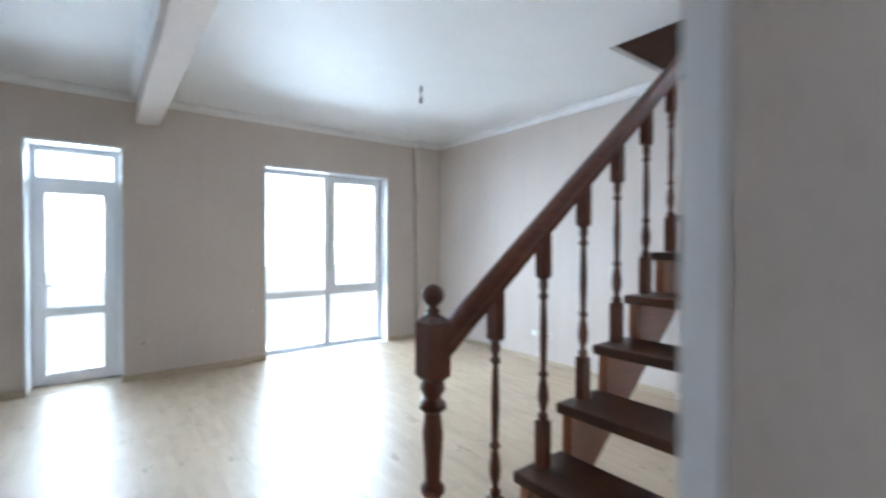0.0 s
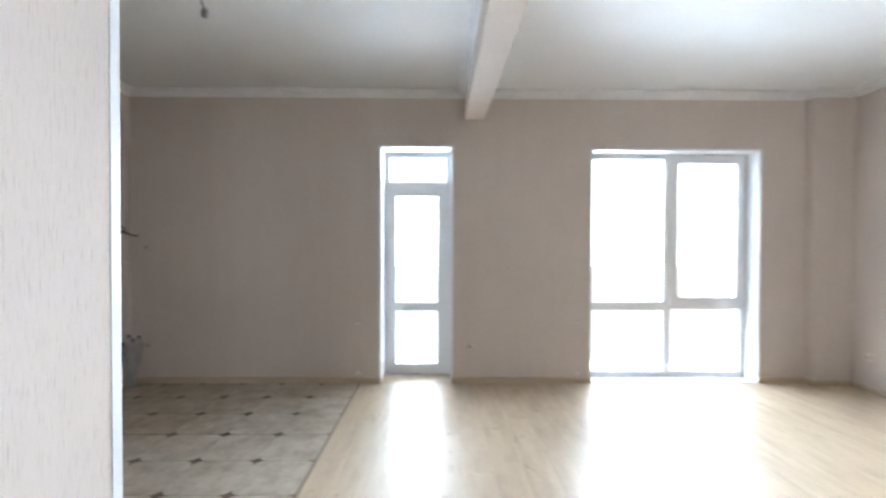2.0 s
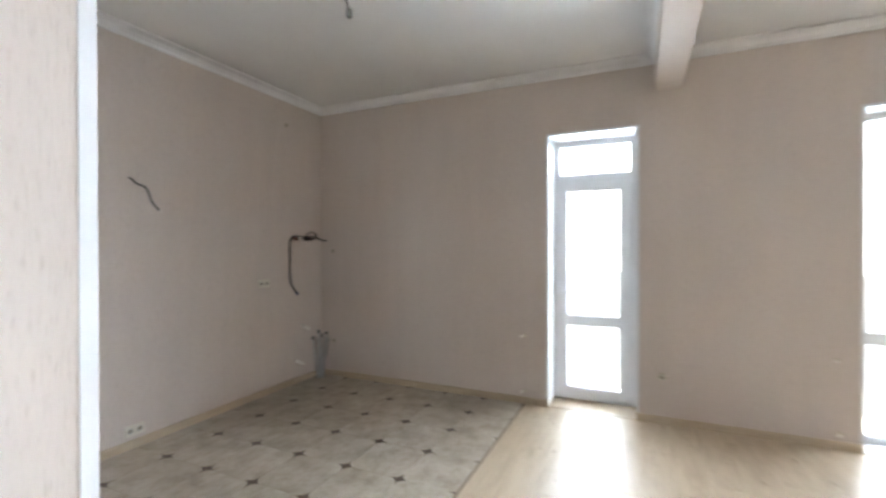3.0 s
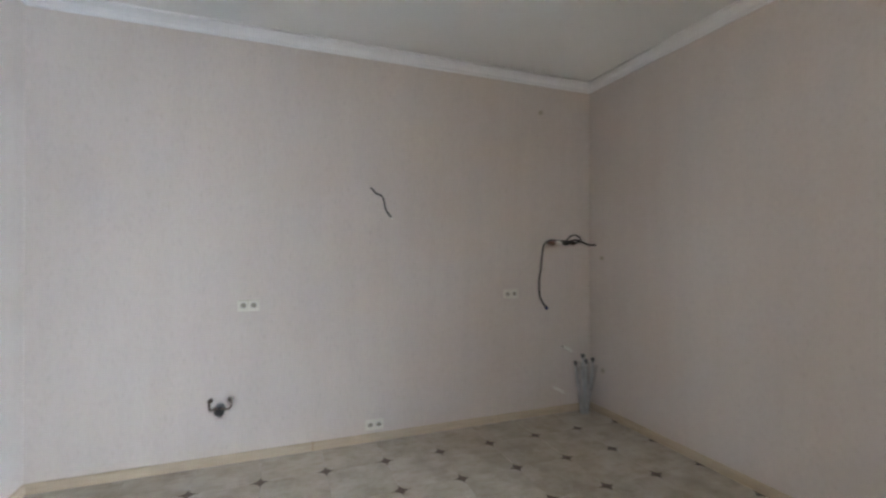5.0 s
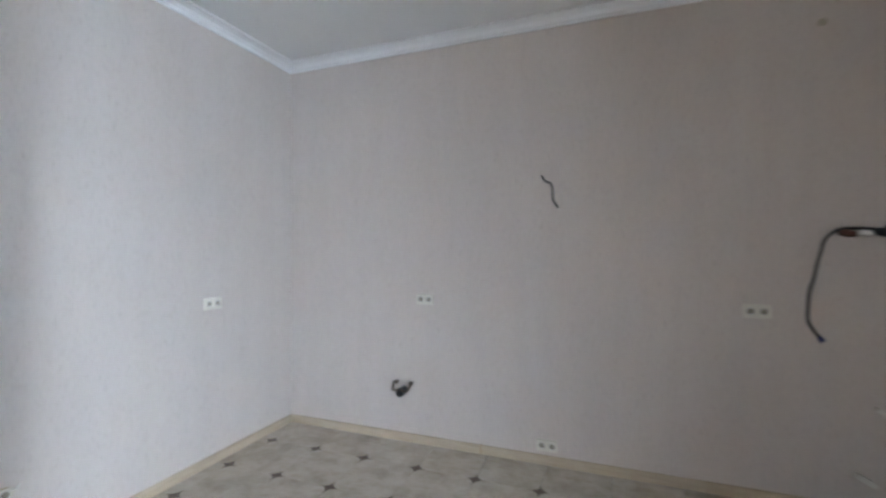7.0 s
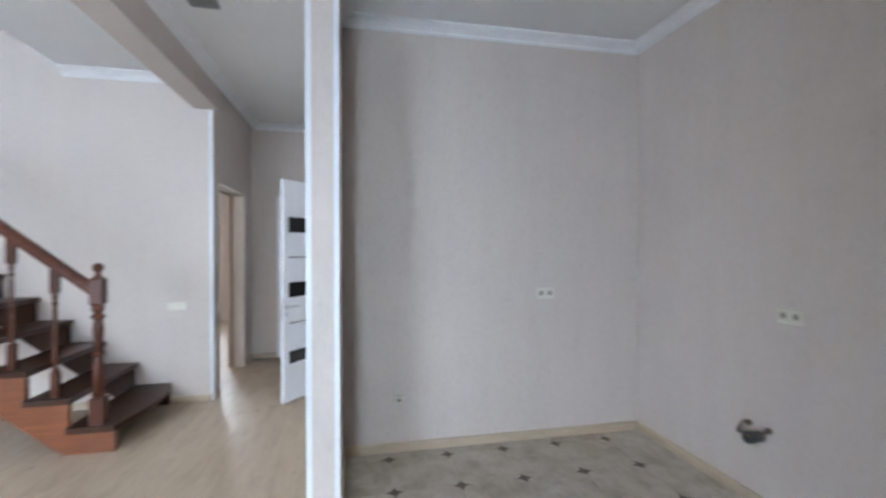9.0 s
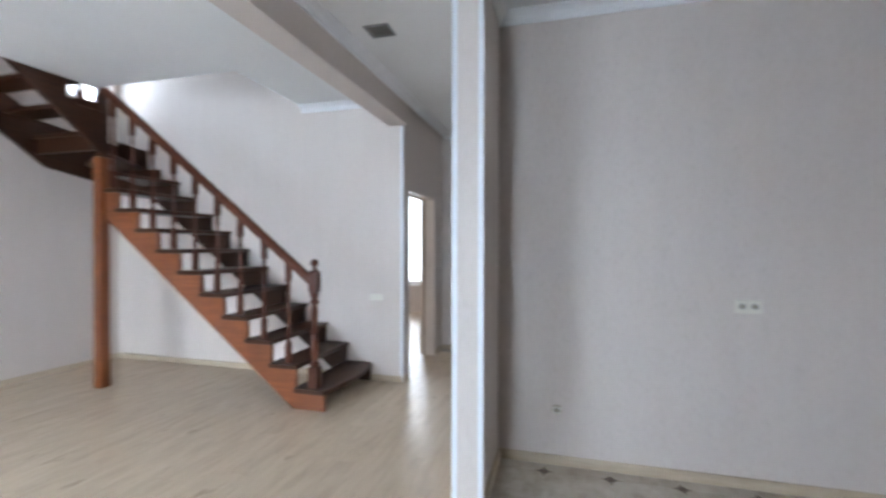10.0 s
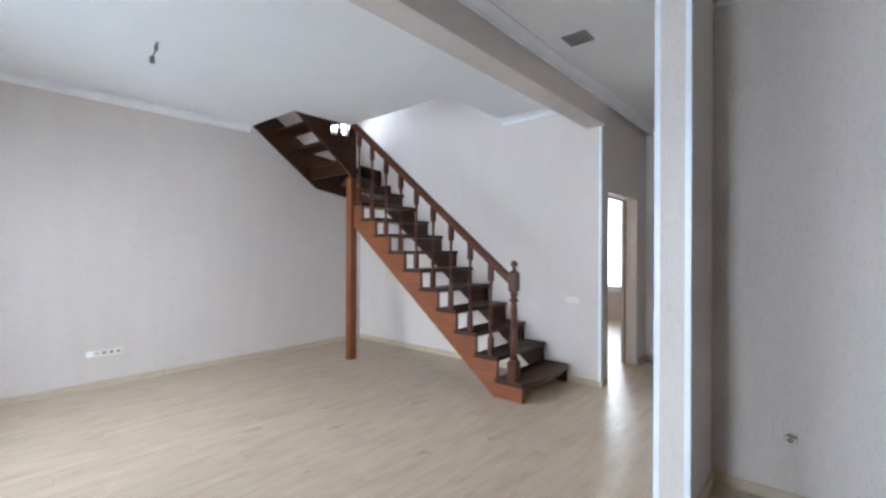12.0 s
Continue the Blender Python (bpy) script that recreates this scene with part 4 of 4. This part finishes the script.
def pendant(place, label):
    """A bare lamp cord with two terminals, hanging from the ceiling."""
    d = root("pendant_cord", place, label, "lamp cord", "lamp cords")
    part("ceiling_hook", tube(bmesh.new(), spline([(0.0, 0, 0.0), (0.0, 0, -0.025), (0.01, 0, -0.035), (0.02, 0, -0.025)], 5), 0.004, 8), CABLE_GREY, d)
    part("cord", tube(bmesh.new(), spline([(0.01, 0.0, 0.0), (0.010, 0.004, -0.03), (0.010, 0.010, -0.07), (0.022, 0.028, -0.13)], 6), 0.005, 8), CABLE_GREY, d)
    part("terminal", lathe(bmesh.new(), [(0.009, -0.070), (0.014, -0.066), (0.014, -0.034), (0.010, -0.03)], 0.010, 0.006, 12), PENDANT_GREY, d, "grey cord terminal")
    part("lamp_holder", lathe(bmesh.new(), [(0.013, -0.170), (0.018, -0.164), (0.018, -0.128), (0.013, -0.118), (0.008, -0.112)], 0.022, 0.028, 14), PENDANT_GREY, d, "grey lamp holder")
    part("ceiling_rose", lathe(bmesh.new(), [(0.026, -0.006), (0.028, -0.003), (0.028, 0.0)], 0.008, 0.0, 16), PLASTER, d, "small white ceiling rose")
    return d


pendant((4.03, 4.495, CEIL), "bare lamp cord and holder hanging from the living room ceiling")
pendant((0.12, 4.80, CEIL), "bare lamp cord and holder hanging from the kitchen ceiling")
pendant((1.09, 0.39, CEIL), "bare lamp cord and holder hanging in the hall")


def ceiling_vent():
    d = root("ceiling_vent", (1.555, 2.505, CEIL), "grey metal ventilation grille set in the ceiling", "vent")
    w, h = 0.09, 0.085
    # dark sheet behind the slats paints the shade in the duct
    part("backing", boxes((-w, w, -h, h, -0.004, -0.001)), HOLLOW_SHADE, d)
    part("frame", bmesh_frame(w, h), VENT_GREY, d)
    for i in range(7):
        y = -h + 0.022 + i * (2 * h - 0.044) / 6
        part("slat", prism(bmesh.new(), [(y - 0.008, -0.004), (y + 0.004, -0.013), (y + 0.007, -0.012), (y - 0.005, -0.004)], "x", -w + 0.012, w - 0.012), VENT_GREY, d)
    return d


def bmesh_frame(w, h):
    bm = bmesh.new()
    for b in ((-w, -w + 0.014, -h, h), (w - 0.014, w, -h, h), (-w + 0.014, w - 0.014, -h, -h + 0.014), (-w + 0.014, w - 0.014, h - 0.014, h)):
        box(bm, *b, -0.014, -0.0005, bevel=0.002)
    return bm


ceiling_vent()


# ---- plumbing ----
def sink_outlet():
    d = root("sink_outlet", (X_W, 3.527, 0.385), "grey drain outlet with two bent water taps on the kitchen wall", "pipe")
    def ring(bm, y, z, r, x0, x1, seg=16):
        return prism(bm, [(y + r * math.cos(2 * math.pi * k / seg), z + r * math.sin(2 * math.pi * k / seg)) for k in range(seg)], "x", x0, x1)
    bm = ring(bmesh.new(), 0, 0, 0.03, 0.0, 0.07)
    ring(bm, 0, 0, 0.033, 0.05, 0.085)
    part("drain", bm, PIPE_GREY, d, "grey drain stub with a collar")
    part("drain_plug", ring(bmesh.new(), 0, 0, 0.029, 0.0852, 0.090), CABLE, d)
    for s, z, reach in ((-1, 0.056, 0.064), (1, 0.054, 0.072)):
        p = spline([(0.0, s * 0.06, z), (0.03, s * 0.07, z + 0.006), (0.055, s * reach, z - 0.004), (0.075, s * (reach - 0.004), z - 0.026), (0.088, s * 0.055, z - 0.04), (0.09, s * 0.03, z - 0.036), (0.092, s * 0.01, z - 0.03)], 7)
        t = part("water_tap", tube(bmesh.new(), p, 0.0072, 10), BRASS, d, "bent brown-grey flexible pipe", True)
        part("pipe_nut", ring(bmesh.new(), s * 0.06, z, 0.016, 0.001, 0.022, 6), BRASS, t)
    return d


sink_outlet()


def riser_bundle():
    """Wrapped riser pipes in the kitchen corner with stop valves."""
    d = root("riser_pipes", (-1.455, 6.465, 0.0), "white riser pipes wrapped in plastic film with small valves", "pipes")
    tops = ((-0.062, -0.055, 0.45, 0.009), (-0.03, 0.0, 0.515, 0.010), (0.0, 0.012, 0.475, 0.010), (0.028, 0.06, 0.492, 0.009))
    for x, y, h, r in tops:
        part("pipe", tube(bmesh.new(), spline([(x * 0.35, y * 0.35, 0.0), (x * 0.5, y * 0.5, 0.14), (x * 0.85, y * 0.85, 0.30), (x, y, h - 0.03)], 6), [r * (1.25 - 0.5 * i / 18) for i in range(19)], 12), PIPE_FILM, d, "pipe sleeved in clouded film", True)
    random.seed(5)
    bm = bmesh.new()
    seg, rings = 18, []
    for i in range(13):
        z = 0.004 + 0.44 * i / 12
        r0 = 0.036 + 0.05 * z / 0.44
        ring = []
        for k in range(seg):
            a = 2 * math.pi * k / seg
            r = r0 * (1 + 0.22 * math.sin(5 * a + 7 * z) + random.uniform(-0.08, 0.08))
            ring.append(bm.verts.new((r * math.cos(a) - 0.012 + 0.05 * (z / 0.44) * 0.3, r * math.sin(a), z)))
        rings.append(ring)
    for lo, hi in zip(rings, rings[1:]):
        for k in range(seg):
            bm.faces.new((lo[k], lo[(k + 1) % seg], hi[(k + 1) % seg], hi[k]))
    part("film", bm, FILM, d, "crumpled clear plastic film", True)
    for x, y, z, _ in tops:
        bm = lathe(bmesh.new(), [(0.009, z - 0.03), (0.012, z - 0.012), (0.017, z - 0.008), (0.017, z + 0.008), (0.008, z + 0.013)], x, y, 10)
        part("valve", bm, PIPE_GREY, d, "dark stop valve")
    return d


riser_bundle()


def pipe_clip(place, label):
    d = root("pipe_clip", place, label, "bracket", "pipe clips")
    part("bracket", prism(bmesh.new(), [(-0.05, 0.026), (0.040, -0.024), (0.052, -0.006), (0.03, 0.014), (-0.038, 0.046)], "x", 0.001, 0.04, bevel=0.001), TAPE_WHITE, d)
    part("screw", disc(bmesh.new(), 0.01, 0.0, 0.004, -0.003, 0.003, 8), CHROME, d)
    return d


pipe_clip((X_W, 6.34, 0.56), "white plastic pipe clip on the wall")
pipe_clip((X_W, 6.25, 0.20), "white plastic pipe clip low on the wall")

structure(part("trim_border", boxes((BORDER - 0.004, BORDER + 0.016, P_N, Y_N - 0.018, -0.004, 0.004), bevel=0.002),
               tinted("border_strip", (0.20, 0.15, 0.10), (0.30, 0.235, 0.165), 0.5, scale=(1, 0.2, 1), size=20, bstr=0.0)), "brown joint strip between tiles and laminate")


# ---- floor pieces ----
def plank_mesh(name, lx, ly):
    bm = bmesh.new()
    c, t = 0.0003, 0.011
    lo = [(0, 0, -t), (lx, 0, -t), (lx, ly, -t), (0, ly, -t)]
    mid = [(x, y, -0.0008) for x, y, _ in lo]
    hi = [(c, c, 0), (lx - c, c, 0), (lx - c, ly - c, 0), (c, ly - c, 0)]
    rs = [[bm.verts.new(p) for p in q] for q in (lo, mid, hi)]
    for a, b in zip(rs, rs[1:]):
        for i in range(4):
            bm.faces.new((a[i], a[(i + 1) % 4], b[(i + 1) % 4], b[i]))
    bm.faces.new(rs[2])
    me = bpy.data.meshes.new(name)
    bm.to_mesh(me)
    bm.free()
    me.materials.append(LAMINATE)
    return me


def lay_planks():
    w, ln, gap = 0.1925, 1.285, 0.0003
    me = plank_mesh("plank", w - gap, ln - gap)
    rng = random.Random(11)
    row, x = 0, BORDER + 0.012
    while x < X_E - 0.01:
        y = -0.72 - (row * 0.43 % 1.0) * ln + (0.6 if x < 1.8 else 0)
        y_end = Y_N + 0.02
        while y < y_end:
            if y + ln > -0.75:
                p = new("plank", me)
                p.parent = floor
                p.location = (x, y, rng.uniform(-0.0001, 0.0))
            y += ln
        x += w
        row += 1


lay_planks()


def lay_tiles():
    pitch, r, gap, t = 0.4012, 0.062, 0.0016, 0.011
    gx, gy = -0.0142, 5.3931
    rng = random.Random(4)

    def outline(half, rad, n=5):
        pts = []
        for cx, cy, a0 in ((half - rad, half - rad, 0), (rad - half, half - rad, 90), (rad - half, rad - half, 180), (half - rad, rad - half, 270)):
            pts += [(cx + rad * math.cos(radians(a0 + 90 * i / n)), cy + rad * math.sin(radians(a0 + 90 * i / n))) for i in range(n + 1)]
        return pts

    def clip(pts, x0, x1, y0, y1):
        return [(min(max(x, x0), x1), min(max(y, y0), y1)) for x, y in pts]

    def piece(name, pts, material, top, place):
        clean = [p for i, p in enumerate(pts) if math.dist(p, pts[i - 1]) > 1e-5]
        bm = prism(bmesh.new(), clean, "z", -t, top)
        ob = part(name, bm, material, floor)
        ob.location = place
        return ob

    full, star = None, None
    half = pitch / 2 - gap
    sq = outline(half, r)
    # star between four rounded corners
    st = []
    for q in range(4):
        a = radians(90 * q)
        for i in range(6):
            ang = a + math.pi * 1.5 - math.pi / 2 * i / 5
            # arc of the corner of the tile lying in this quarter
            ccx, ccy = (gap + r) * (math.cos(a) - math.sin(a)), (gap + r) * (math.sin(a) + math.cos(a))
            st.append((ccx + (r + gap * 0.6) * math.cos(ang), ccy + (r + gap * 0.6) * math.sin(ang)))
    for i in range(-4, 3):
        for j in range(-8, 4):
            cx, cy = gx + (i + 0.5) * pitch, gy + (j + 0.5) * pitch
            x0, x1, y0, y1 = X_W - cx, BORDER - cx, Y_K - cy, Y_N - cy
            if x1 > -half + 0.02 and x0 < half - 0.02 and y1 > -half + 0.02 and y0 < half - 0.02:
                inside = x0 < -half and x1 > half and y0 < -half and y1 > half
                if inside and full:
                    ob = new("tile", full)
                    ob.parent, ob.location = floor, (cx, cy, rng.uniform(-0.0004, 0))
                else:
                    ob = piece("tile", sq if inside else clip(sq, x0, x1, y0, y1), TILE, 0.0, (cx, cy, 0))
                    full = ob.data if inside else full
            sx, sy = gx + i * pitch, gy + j * pitch
            if X_W - 0.02 < sx < BORDER + 0.03 and Y_K < sy < Y_N - 0.01:
                if sx < BORDER - r and star:
                    ob = new("insert", star)
                    ob.parent, ob.location = floor, (sx, sy, 0)
                else:
                    ob = piece("insert", clip(st, X_W - sx, BORDER - 0.004 - sx, -1, 1), INSERT, -0.0008, (sx, sy, 0))
                    star = ob.data if sx < BORDER - r else star


lay_tiles()
